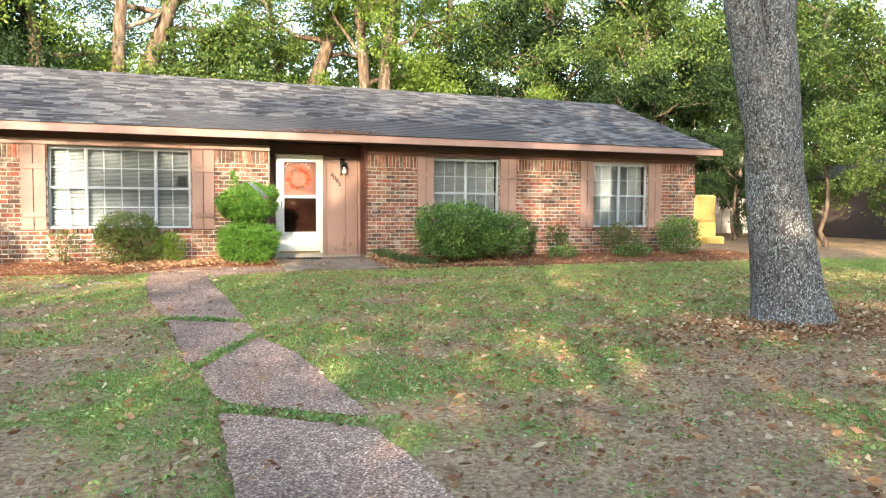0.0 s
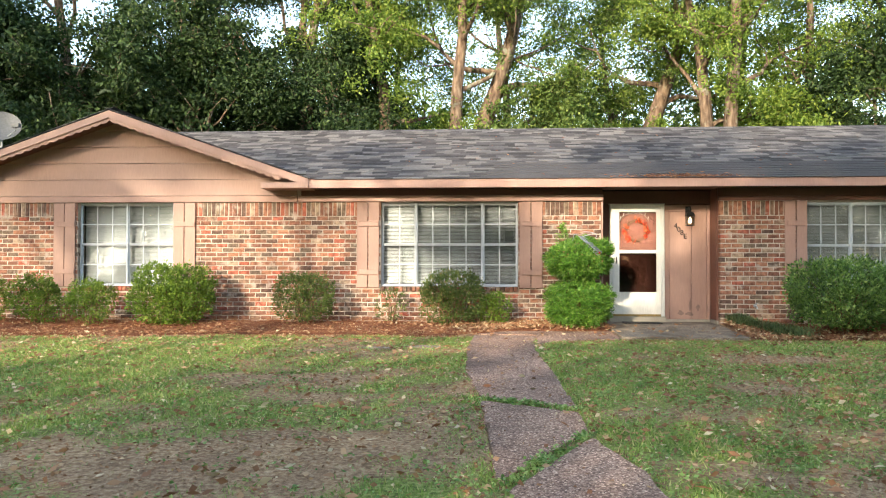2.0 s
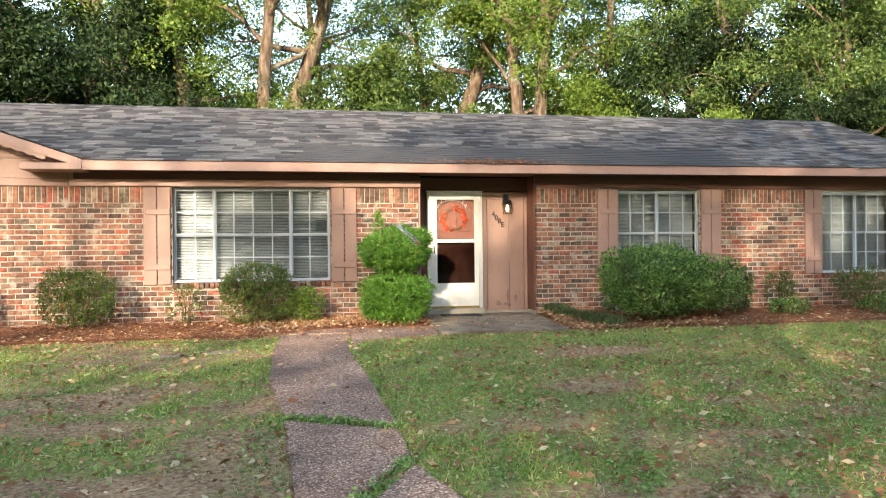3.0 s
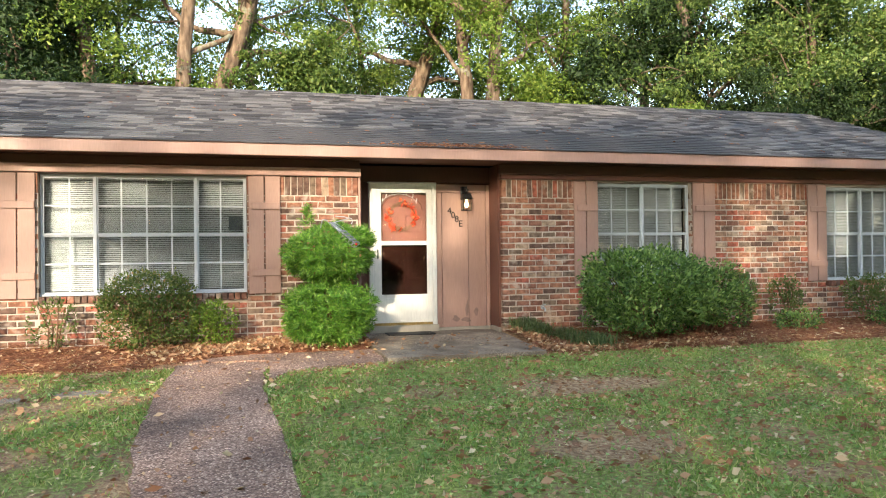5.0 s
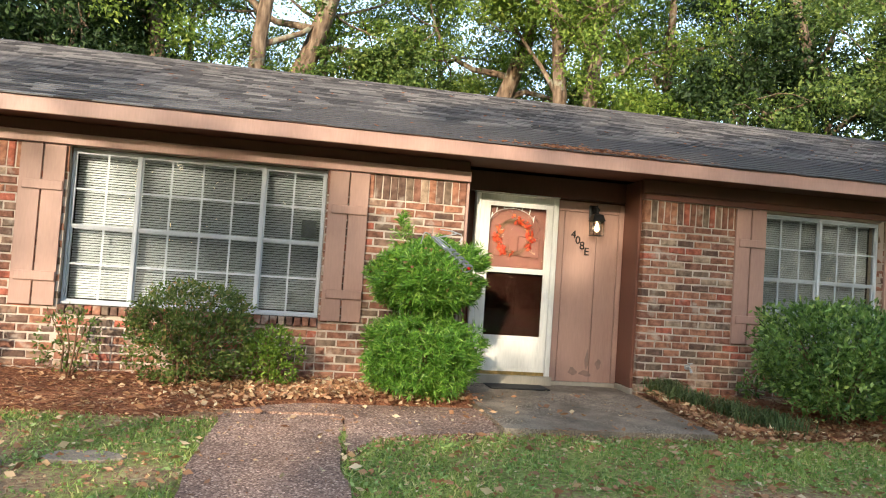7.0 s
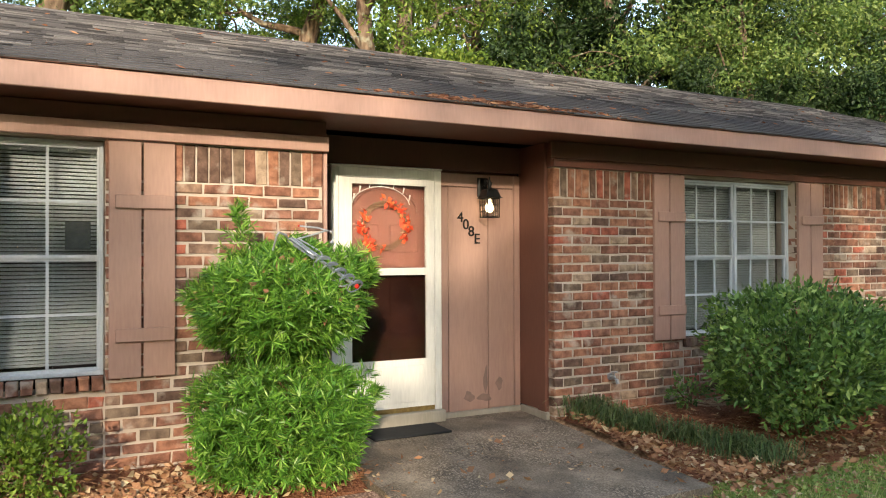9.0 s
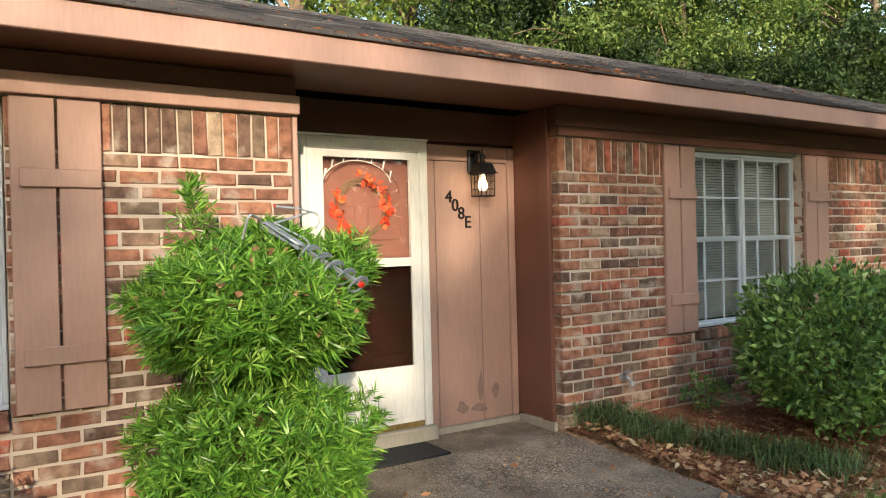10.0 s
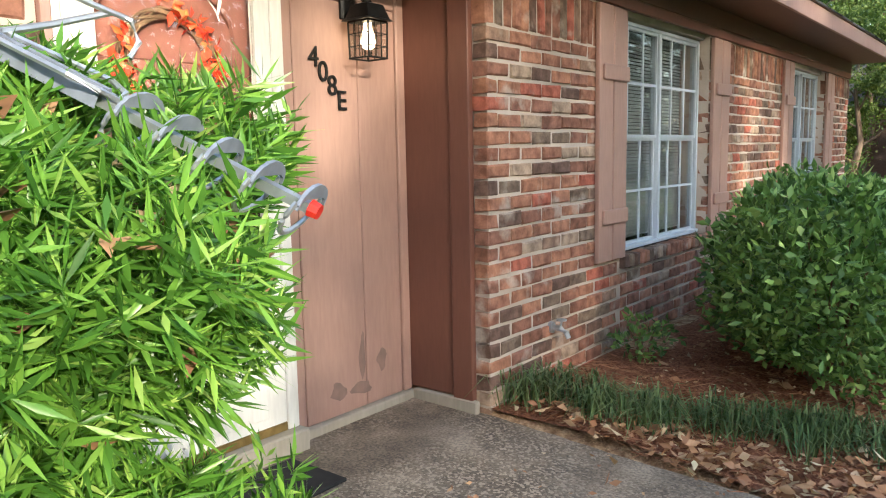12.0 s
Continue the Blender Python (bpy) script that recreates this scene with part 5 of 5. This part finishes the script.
TALL = [tree_parts(17, 0.30, 0.30, 5.5, 260, 110, 0.13, OAK_LEAF, BARK, (1.2, 0.4)), tree_parts(16, 0.26, 0.25, 5.0, 260, 110, 0.13, BRIGHT_LEAF, BARK, (-1.0, 0.3)),
        tree_parts(18, 0.34, 0.22, 6.0, 280, 110, 0.14, OAK_LEAF, BARK, (0.3, -0.8)), tree_parts(14, 0.22, 0.15, 4.6, 260, 110, 0.14, OAK_LEAF, BARK, (-0.6, 0.6)),
        tree_parts(18, 0.33, 0.36, 5.0, 260, 110, 0.13, BRIGHT_LEAF, BARK, (0.3, 0.1)), tree_parts(18, 0.42, 0.36, 5.0, 260, 110, 0.13, OAK_LEAF, BARK, (3.6, 0.2)), tree_parts(17, 0.3, 0.3, 4.5, 240, 110, 0.13, BRIGHT_LEAF, BARK, (-1.5, 0.1))]
LOW = [tree_parts(6.5, 0.10, 0.05, 2.8, 170, 110, 0.13, BRIGHT_LEAF, BARK), tree_parts(7.5, 0.12, 0.05, 3.2, 190, 110, 0.13, OAK_LEAF, BARK)]
LOW.append(tree_parts(7.5, 0.12, 0.05, 3.2, 200, 110, 0.13, FAR_SHADED_LEAF, BARK))
TALL.append(tree_parts(17, 0.32, 0.2, 5.5, 280, 110, 0.13, FAR_SHADED_LEAF, BARK, (0.4, 0.2)))
for x, y, k in ((-4.25, 12.5, 4), (-4.05, 13.2, 5), (-6.5, 12.5, 6), (5.0, 12.4, 4), (4.6, 12.9, 6), (2.2, 15.5, 5)):
    plant(TALL[k], x, y, "tall sunlit oak trunk behind the roof ridge", 1.0, 0.0)
OAKS = "tall mossy oak in the wood behind the house"
for i, (x, y, k, sc) in enumerate(((2.6, 21, 1, 1.0), (8.5, 15, 1, 1.05),
                                   (12.5, 13, 2, 1.0), (-10, 14.5, 2, 1.05), (-14, 13, 0, 1.0), (-18, 12, 2, 1.0), (-22, 9, 3, 1.05), (-12, 20, 3, 1.2), (16, 11, 3, 1.0), (20, 16, 2, 1.1), (24, 10, 0, 1.0),
                                   (15, 21, 1, 1.1), (8, 22, 2, 1.1), (-2, 23, 0, 1.1), (-8, 24, 1, 1.1), (-17, 21, 2, 1.2), (-25, 17, 0, 1.1), (29, 18, 2, 1.1), (21, 3.5, 3, 0.95), (28, 2, 2, 0.9), (25, -4, 0, 0.9), (-23, 1, 2, 1.0), (-28, -5, 0, 1))):
    # left and some right trees take the dark leaf as painted-in shade
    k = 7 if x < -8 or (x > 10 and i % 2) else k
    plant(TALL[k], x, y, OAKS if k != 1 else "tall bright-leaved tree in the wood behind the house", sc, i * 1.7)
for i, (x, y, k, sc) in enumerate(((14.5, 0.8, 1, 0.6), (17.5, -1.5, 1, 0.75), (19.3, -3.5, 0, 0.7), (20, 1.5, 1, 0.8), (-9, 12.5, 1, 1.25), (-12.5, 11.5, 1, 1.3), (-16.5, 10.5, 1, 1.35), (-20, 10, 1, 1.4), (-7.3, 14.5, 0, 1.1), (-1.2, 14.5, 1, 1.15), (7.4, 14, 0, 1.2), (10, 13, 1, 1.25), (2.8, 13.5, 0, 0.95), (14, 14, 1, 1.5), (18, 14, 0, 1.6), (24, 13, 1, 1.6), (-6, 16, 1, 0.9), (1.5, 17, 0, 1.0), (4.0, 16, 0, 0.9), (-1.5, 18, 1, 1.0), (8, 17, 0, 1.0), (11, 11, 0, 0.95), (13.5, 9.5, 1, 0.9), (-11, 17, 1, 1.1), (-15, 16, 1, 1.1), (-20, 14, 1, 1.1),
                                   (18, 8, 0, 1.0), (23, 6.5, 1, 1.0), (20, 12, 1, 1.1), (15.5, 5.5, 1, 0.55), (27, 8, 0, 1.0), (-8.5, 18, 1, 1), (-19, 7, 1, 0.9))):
    # the same shaded leaf colour for undergrowth towards both ends
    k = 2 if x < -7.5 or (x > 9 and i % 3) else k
    plant(LOW[k], x, y, "leafy young tree in the undergrowth", sc, i * 2.1, "undergrowth trees")
# far woods all round; the unseen side is added to block low sky light
nw = 120000
an = rng.random(nw) * 2 * math.pi
rr = 38 + 16 * rng.random(nw)
hz = 0.3 + 16 * rng.random(nw) ** 1.25 * (0.7 + 0.5 * value_noise(an * 6, rr * 0.1, 1.0, 31))
hz = np.where(np.sin(an) > 0.3, hz * 0.8, hz)
keep = np.abs(np.arctan2(np.sin(an - (-math.pi / 2 - SUN_AZ)), np.cos(an - (-math.pi / 2 - SUN_AZ)))) > 0.5
hz = np.where(keep, hz, np.minimum(hz, 0.3 + 9.6 * rng.random(nw)))
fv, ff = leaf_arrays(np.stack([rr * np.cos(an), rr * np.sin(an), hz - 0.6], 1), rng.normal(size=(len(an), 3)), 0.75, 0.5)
tagged(new("far_woods", np_mesh("far_woods", fv, ff, FAR_SHADED_LEAF)), "dense dark green woodland in the distance, its unseen side blocking sky", "woodland", kind="stuff")

# the forked oak on the lawn
oak = thing("oak_tree", 3.63, -8.55, float(ground_z(3.63, -8.55)), "big forked oak trunk with pale lichen on the lawn", "tree")
tb = Build()
tb.tube([(0, 0, -0.2), (0, 0, 0.0), (-0.01, 0, 0.15), (-0.07, 0, 0.45), (-0.18, 0, 1.0), (-0.31, 0, 1.8), (-0.36, 0, 2.6), (-0.37, 0, 3.4), (-0.36, 0, 4.6), (-0.3, 0.2, 7), (0.2, 0, 10)],
        [0.58, 0.52, 0.44, 0.39, 0.35, 0.315, 0.275, 0.235, 0.22, 0.17, 0.1], 32, True, 0.10)
part("trunk", tb, LICHEN, oak, smooth=True)
part("second_stem", Build().tube([(-0.36, -0.02, 1.3), (-0.50, -0.04, 1.9), (-0.66, -0.05, 2.6), (-0.84, -0.05, 3.4), (-1.12, 0, 4.6), (-1.8, 0.3, 7), (-2.4, 0.3, 9)], [0.10, 0.16, 0.18, 0.19, 0.17, 0.13, 0.06], 20, True, 0.12), LICHEN, oak, smooth=True)
crown = tree_parts(13, 0.2, 0.45, 5.0, 200, 60, 0.15, OAK_LEAF, BARK)
part("crown", crown[1], None, oak)

# unseen trees behind the camera, added to shade the lawn and dapple the house
def shade_tree(x, y, h, clear, rx, ry, clumps, per=46, size=0.34):
    """An unseen shade tree: trunk, rising limbs and a crown of leaf clumps in an uneven ellipsoid."""
    z = float(ground_z(x, y))
    t = thing("tree", x, y, z, "unseen leafy tree behind the camera, placed for its shade", "tree", "street trees")
    tb = Build().tube([(0, 0, -0.3), (0, 0, 0.2), (0.1, 0.05, h * 0.4), (0, 0, h * 0.9)], [0.3, 0.22, 0.17, 0.05], 10, True, 0.2)
    zc, rz = (h + clear) / 2, (h - clear) / 2
    for k in range(12):
        a = k * 2.4
        p = Vector((0, 0, max(clear * 0.8, 0.5) + (h - clear) * 0.6 * k / 12))
        q = limb_points(p, (math.cos(a), math.sin(a), 0.6), rx * 0.9, 0.2)
        tb.tube(q, [0.07 * (1 - 0.85 * j / 7) for j in range(8)], 6, False)
    part("trunk", tb, BARK, t, smooth=True)
    cen = in_ball(clumps) * np.array([rx, ry, rz]) + np.array([0, 0, zc])
    sz = size * (0.5 + rng.random((clumps, 1)))
    c = np.repeat(cen, per, 0) + rng.normal(size=(clumps * per, 3)) * np.repeat(sz, per, 0) * np.array([1, 1, 0.7])
    lv, lf = leaf_arrays(c, rng.normal(size=(len(c), 3)), 0.24, 0.13)
    part("crown", np_mesh("crown", lv, lf, OAK_LEAF), OAK_LEAF, t)
    return t


for x, y, h, clear, rx, ry, n in ((-9.1, -26, 13.0, 6.0, 2.3, 2.0, 150), (-4.0, -26, 12.4, 6.0, 2.3, 2.0, 120), (0.5, -27, 12.5, 4.0, 2.2, 2.0, 90),
                                  (-12.9, -28.5, 15.0, 12.3, 1.6, 1.2, 22), (-15.2, -27, 11.8, 9.9, 1.3, 1.0, 26), (-18.5, -27, 14.2, 11.2, 2.6, 1.4, 30), (-22.3, -26, 13.2, 10.9, 2.6, 1.5, 46),
                                  (-8.4, -29, 15.6, 12.1, 2.4, 1.5, 40), (-4.2, -29, 15.4, 11.9, 2.2, 1.5, 40),
                                  (-10.5, -23.5, 7.8, 1.5, 3.2, 2.0, 120), (-14.8, -24, 7.6, 1.5, 3.0, 2.0, 100), (-18.6, -24.5, 6.9, 1.5, 2.8, 2.0, 80), (-5.5, -24, 7.2, 1.5, 3.0, 2.0, 90),
                                  (-1.0, -24, 7.0, 1.5, 3.0, 2.0, 80), (-23.0, -25, 5.6, 1.2, 2.6, 1.8, 60), (5, -25, 8.0, 1.5, 3.2, 2.2, 70)):
    shade_tree(x, y, h, clear, rx, ry, n)

# ---- roof fittings and far things ----
dish = thing("satellite_dish", -12.95, 1.1, EAVE_Z + SLOPE * (1.1 - EAVE_Y), "grey oval satellite dish on the shingle roof", "satellite dish")
part("mast", Build().tube([(0, 0, -0.02), (0, 0, 0.42), (0.05, -0.06, 0.58)], [0.022] * 3, 8), STEEL, dish)
db = Build()
rings_ = 8
for i in range(rings_ + 1):
    r = 0.35 * i / rings_
    for k in range(24):
        a = 2 * math.pi * k / 24
        db.v.append((r * math.cos(a) * 1.08, 0.9 * r * r - 0.0, r * math.sin(a)))
for i in range(rings_):
    for k in range(24):
        db.f.append((i * 24 + k, i * 24 + (k + 1) % 24, (i + 1) * 24 + (k + 1) % 24, (i + 1) * 24 + k))
me = db.mesh("reflector", DISH_GREY, 0, True)
part("reflector", me, DISH_GREY, dish, at=pose(0.02, -0.05, 0.66, 28, 0, 205))
part("feed_arm", Build().tube([(0.03, -0.05, 0.42), (0.42, -0.2, 0.60)], [0.012] * 2, 6), STEEL, dish)
part("feed_horn", Build().box(0.34, 0.50, -0.24, -0.16, 0.66, 0.74).tube([(0.42, -0.2, 0.58), (0.42, -0.2, 0.67)], [0.014] * 2, 6), DISH_GREY, dish)
mast = thing("service_mast", -13.55, 0.9, 2.9, "grey electrical service mast rising through the roof", "mast")
part("pipe", Build().tube([(0, 0, -0.5), (0, 0, 1.05)], [0.035] * 2, 10), STEEL, mast)
part("weatherhead", Build().tube([(0, 0, 1.05), (0, 0, 1.15), (-0.07, 0, 1.2)], [0.045, 0.06, 0.03], 10), STEEL, mast)
part("insulator", Build().tube([(0, 0, 0.8), (-0.12, 0, 0.82)], [0.03] * 2, 8), STEEL, mast)
part("cable", Build().tube([(-0.05, 0, 1.17), (-0.3, 0.05, 0.95), (-0.6, 0.1, 1.1), (-2.5, 1.0, 1.35), (-9, 3, 2.6)], [0.012] * 5, 6), BLACK, mast)

boat = thing("boat", -17.6, 4.5, -0.1, "white and dark green motorboat parked on a trailer", "boat")
hb = Build()
sec = []
for t_ in np.linspace(0, 1, 9):
    w = 1.15 * (1 - 0.75 * t_ ** 3)
    y = -2.6 + 5.6 * t_
    sec.append([(-w, y, 1.5 + 0.2 * t_), (-w * 0.95, y, 1.05), (-w * 0.75, y, 0.62), (0, y, 0.38 + 0.4 * t_ ** 3), (w * 0.75, y, 0.62), (w * 0.95, y, 1.05), (w, y, 1.5 + 0.2 * t_)])
for name, lo, hi, mt in (("lower_hull", 1, 5, BOAT_WHITE), ("left_side", 0, 1, BOAT_WHITE), ("right_side", 5, 6, BOAT_WHITE)):
    b = Build()
    for s0, s1 in zip(sec, sec[1:]):
        for j in range(lo, hi):
            b.quad(s0[j], s0[j + 1], s1[j + 1], s1[j])
    part(name, b, mt, boat)
b = Build()
b.quad(*sec[0])
for s0, s1 in zip(sec, sec[1:]):
    b.quad(s0[0], s1[0], s1[6], s0[6])
part("deck_and_transom", b, BOAT_WHITE, boat)
part("windshield", Build().quad((-0.9, 0.2, 1.6), (0.9, 0.2, 1.6), (0.8, 0.5, 2.0), (-0.8, 0.5, 2.0)).quad((0.9, 0.2, 1.6), (0.8, 0.5, 2.0), (0.85, 1.4, 1.65)), BLACK, boat)
part("rub_rail", Build().tube([s[6] for s in sec], [0.035] * 9, 6).tube([s[0] for s in sec], [0.035] * 9, 6), BOAT_GREEN, boat)
part("rail", Build().tube([(1.0, -2.4, 1.5), (1.0, -2.3, 2.45), (0.9, -0.2, 2.5), (1.0, 0.1, 1.6)], [0.02] * 4, 6), BOAT_WHITE, boat)
part("outboard_motor", Build().box(-0.2, 0.2, -3.0, -2.62, 0.9, 1.6).box(-0.08, 0.08, -2.95, -2.75, 0.25, 0.9), BLACK, boat, bevel=0.03)
part("trailer_frame", Build().box(-0.8, -0.7, -2.6, 3.6, 0.3, 0.38).box(0.7, 0.8, -2.6, 3.6, 0.3, 0.38).box(-0.8, 0.8, -0.6, -0.5, 0.28, 0.36), STEEL, boat)
for s in (-1, 1):
    part("wheel", Build().tube([(s * 0.92, -0.5, 0.3), (s * 1.1, -0.5, 0.3)], [0.3] * 2, 18), RUBBER, boat)

slide = thing("playground_slide", 12.6, 3.6, -0.1, "yellow plastic playground slide in the side yard", "slide")
for a, b, c, d in ((-0.4, 0.42, 0.75, 1.6), (-0.25, 0.45, 0.2, 0.75)):
    part("chute_side", Build().prism([(a, -0.05), (b, -0.05), (b, 0.45), (a, 0.45)], c, d), YELLOW, slide, bevel=0.06)
part("chute", Build().prism([(-0.1, -0.3), (0.55, -0.3), (0.55, 0.2), (-0.1, 0.2)], 0.0, 0.32), YELLOW, slide, bevel=0.05)
fence = thing("board_fence", 19.5, 12.0, -0.1, "weathered grey board fence beyond the side yard", "fence")
fm = Build().box(-0.14, 0.14, -0.012, 0.012, 0, 1.75).mesh("picket", GREY_WOOD)
for k in range(24):
    part("picket", fm, GREY_WOOD, fence, at=pose(-2.6 + k * 0.3, random.uniform(-0.02, 0.02), random.uniform(-0.04, 0.02), 0, random.uniform(-1, 1), 0))
part("fence_rail", Build().box(-2.8, 4.6, 0.015, 0.06, 0.4, 0.5).box(-2.8, 4.6, 0.015, 0.06, 1.3, 1.4), GREY_WOOD, fence)

nb_house = thing("neighbour_house", 21.5, -1.0, -0.1, "dim brick neighbouring house behind foliage", "house")
part("wall", Build().box(0, 8, 0, 9, 0, 2.5), plain("neighbour_brick", (0.13, 0.09, 0.075), 0.9), nb_house)
rbn = Build()
rbn.v = [(-0.5, -0.5, 2.4), (8.5, -0.5, 2.4), (8.5, 9.5, 2.4), (-0.5, 9.5, 2.4), (4, 2.5, 4.2), (4, 6.5, 4.2)]
rbn.f = [(0, 1, 4), (1, 2, 5, 4), (2, 3, 5), (3, 0, 4, 5), (3, 2, 1, 0)]
part("roof", rbn, SHINGLE, nb_house)
wn_ = part("window", Build().box(-0.03, 0.02, 1.0, 2.0, 0.7, 2.0), BLACK, nb_house)
part("frame", Build().box(-0.05, 0.0, 0.92, 1.0, 0.65, 2.05).box(-0.05, 0.0, 2.0, 2.08, 0.65, 2.05), WHITE_PAINT, wn_)

# ---- bricks ----
def brick_mesh(w, h, d, seed, mat):
    r = np.random.default_rng(seed)
    b = 0.008
    j = lambda: r.uniform(-0.0045, 0.0045)
    V = []
    for (y, i) in ((0.0, b), (b, 0.0), (d, 0.0)):
        for sx, sz in ((-1, -1), (1, -1), (1, 1), (-1, 1)):
            V.append((sx * (w / 2 - i) + j(), y + (j() if y == 0 else 0), sz * (h / 2 - i) + j()))
    F = [(0, 1, 2, 3)]
    for q in (0, 4):
        F += [(q + (k + 1) % 4, q + k, q + 4 + k, q + 4 + (k + 1) % 4) for k in range(4)]
    me = bpy.data.meshes.new("brick")
    me.from_pydata(V, [], F)
    me.materials.append(mat)
    return me


layout = []          # x, z, width, height of each brick in the front wall


def blocked(x, z):
    for _, x0, x1, z0, z1, _u in WINDOWS:
        if x0 < x < x1 and z > z0 - 0.09:
            return True
    return ALCOVE[0] < x < ALCOVE[1]


edges = sorted({WX0, WX1, *ALCOVE, *[w[1] for w in WINDOWS], *[w[2] for w in WINDOWS]})
for a, b in zip(edges, edges[1:]):
    c = (a + b) / 2
    is_window = next((w for w in WINDOWS if w[1] == a), None)
    if (a, b) == ALCOVE:
        continue
    top = SOLDIER if not is_window else is_window[3] - 0.09
    z, row = -0.145, 0
    while z + BZ <= top + 0.03:
        x = a + (0 if row % 2 == 0 else -BX / 2)
        while x < b - 0.02:
            lo, hi = max(x, a), min(x + BX, b)
            if hi - lo < 0.05:
                x += BX
                continue
            layout.append(((lo + hi) / 2, z + BZ / 2, hi - lo - 0.014, BZ - 0.0145 + random.uniform(-0.002, 0.002)))
            x += BX
        z += BZ
        row += 1
    k = max(1, round((b - a) / 0.079))
    for i in range(k):
        w = (b - a) / k
        if is_window:
            layout.append((a + (i + 0.5) * w, is_window[3] - 0.047, w - 0.012, 0.085))
        else:
            layout.append((a + (i + 0.5) * w, (z + BRICK_TOP) / 2, w - 0.011, BRICK_TOP - z - 0.01))
near = sorted(range(len(layout)), key=lambda i: max(abs(layout[i][0] - 1.4) - 0.6, abs(layout[i][0] + 1.7) - 0.55, 0) + 0.001 * layout[i][1])
near = set(near[:420])
near = set(sorted(near, key=lambda i: abs(layout[i][0] - 0.4))[:300])
cache = {}
V, F = [], []
for i, (x, z, w, h) in enumerate(layout):
    key = (round(w * 50) / 50, round(h * 200) / 200, random.randrange(9))
    dy = random.uniform(-0.005, 0.004) - (0.028 if (abs(h - 0.085) < 1e-6) else 0)
    if key not in cache:
        cache[key] = brick_mesh(w, h, 0.085, len(cache), BRICK)
    if i in near:
        part("brick", cache[key], BRICK, wall, at=pose(x, dy, z, 0, random.uniform(-1.1, 1.1), 0))
    else:
        n = len(V)
        me = cache[key]
        V += [(v.co.x + x, v.co.y + dy, v.co.z + z) for v in me.vertices]
        F += [tuple(n + q for q in p.vertices) for p in me.polygons]
me = bpy.data.meshes.new("brickwork")
me.from_pydata(V, [], F)
me.materials.append(BRICK_ISLE)
tagged(part("brickwork", me, BRICK_ISLE, wall), "weathered red and brown bricks", kind="stuff")

# ---- shingles ----
tab_me = {}


def tab(w, k):
    """One shingle tab lying on a slope that rises along y."""
    if (w, k) not in tab_me:
        r = random.Random(k)
        b = Build()
        q = lambda: r.uniform(-0.004, 0.004)
        y0 = q()
        b.v = [(-w / 2, y0, 0.001), (w / 2, y0 + q(), 0.001), (w / 2, 0.16, 0.0), (-w / 2, 0.16, 0.0), (-w / 2, y0, 0.015), (w / 2, y0 + q(), 0.015), (w / 2, 0.16, 0.003), (-w / 2, 0.16, 0.003)]
        b.f = [(4, 5, 6, 7), (0, 1, 5, 4), (0, 4, 7, 3), (1, 2, 6, 5)]
        tab_me[(w, k)] = b.mesh("shingle", SHINGLE)
    return tab_me[(w, k)]


ang = math.atan(SLOPE)
along = math.hypot(RIDGE_Y - EAVE_Y, RIDGE_Z - EAVE_Z)
V, F, count = [], [], 0
for row in range(int(along / 0.14) + 1):
    s_ = row * 0.14
    y = EAVE_Y - 0.02 + s_ * math.cos(ang)
    z = EAVE_Z + s_ * math.sin(ang)
    zg = max(0.0, GPZ - z)
    x = RX0 + random.uniform(0, 0.3)
    while x < RX1:
        w = random.choice((0.20, 0.26, 0.32))
        xc = x + w / 2
        x += w + 0.004
        if x > RX1 + 0.05 or (z < GPZ and abs(xc - GPX) < zg / GSLOPE - 0.02):
            continue
        k = random.randrange(5)
        me = tab(w, k)
        if count < 300 and row < 9 and -3.2 < xc < 4.6:
            part("shingle", me, SHINGLE, roof, at=pose(xc, y, z, math.degrees(ang), 0, 0))
            count += 1
        else:
            n, ca, sa = len(V), math.cos(ang), math.sin(ang)
            V += [(v.co.x + xc, y + v.co.y * ca - v.co.z * sa, z + v.co.y * sa + v.co.z * ca) for v in me.vertices]
            F += [tuple(n + q for q in p.vertices) for p in me.polygons]
# cross gable slopes
ga = math.atan(GSLOPE)
glen = math.hypot(GHALF, GPZ - 2.52)
for s in (1, -1):
    for row in range(int(glen / 0.14) + 1):
        d = row * 0.14
        xe, z = GPX + s * (GHALF + 0.02 - d * math.cos(ga)), 2.522 + d * math.sin(ga)
        yend = (z - EAVE_Z) / SLOPE + EAVE_Y + 0.1
        y = EAVE_Y - 0.04
        while y < yend:
            w = random.choice((0.20, 0.26, 0.32))
            me = tab(w, random.randrange(5))
            n, ca, sa = len(V), math.cos(ga), math.sin(ga)
            V += [(xe - s * (v.co.y * ca - v.co.z * sa), y + w / 2 + s * v.co.x, z + v.co.y * sa + v.co.z * ca) for v in me.vertices]
            F += [tuple(n + q for q in p.vertices) for p in me.polygons]
            y += w + 0.004
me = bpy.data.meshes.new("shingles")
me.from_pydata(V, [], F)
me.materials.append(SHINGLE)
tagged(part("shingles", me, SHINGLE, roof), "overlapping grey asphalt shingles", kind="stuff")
caps = Build()
for k in range(int((RX1 - RX0) / 0.26)):
    x = RX0 + k * 0.26
    caps.quad((x, RIDGE_Y - 0.13, RIDGE_Z - 0.028), (x + 0.3, RIDGE_Y - 0.13, RIDGE_Z - 0.034), (x + 0.3, RIDGE_Y, RIDGE_Z + 0.012), (x, RIDGE_Y, RIDGE_Z + 0.02))
    caps.quad((x, RIDGE_Y, RIDGE_Z + 0.02), (x + 0.3, RIDGE_Y, RIDGE_Z + 0.012), (x + 0.3, RIDGE_Y + 0.13, RIDGE_Z - 0.034), (x, RIDGE_Y + 0.13, RIDGE_Z - 0.028))
part("ridge_caps", caps, SHINGLE, roof)
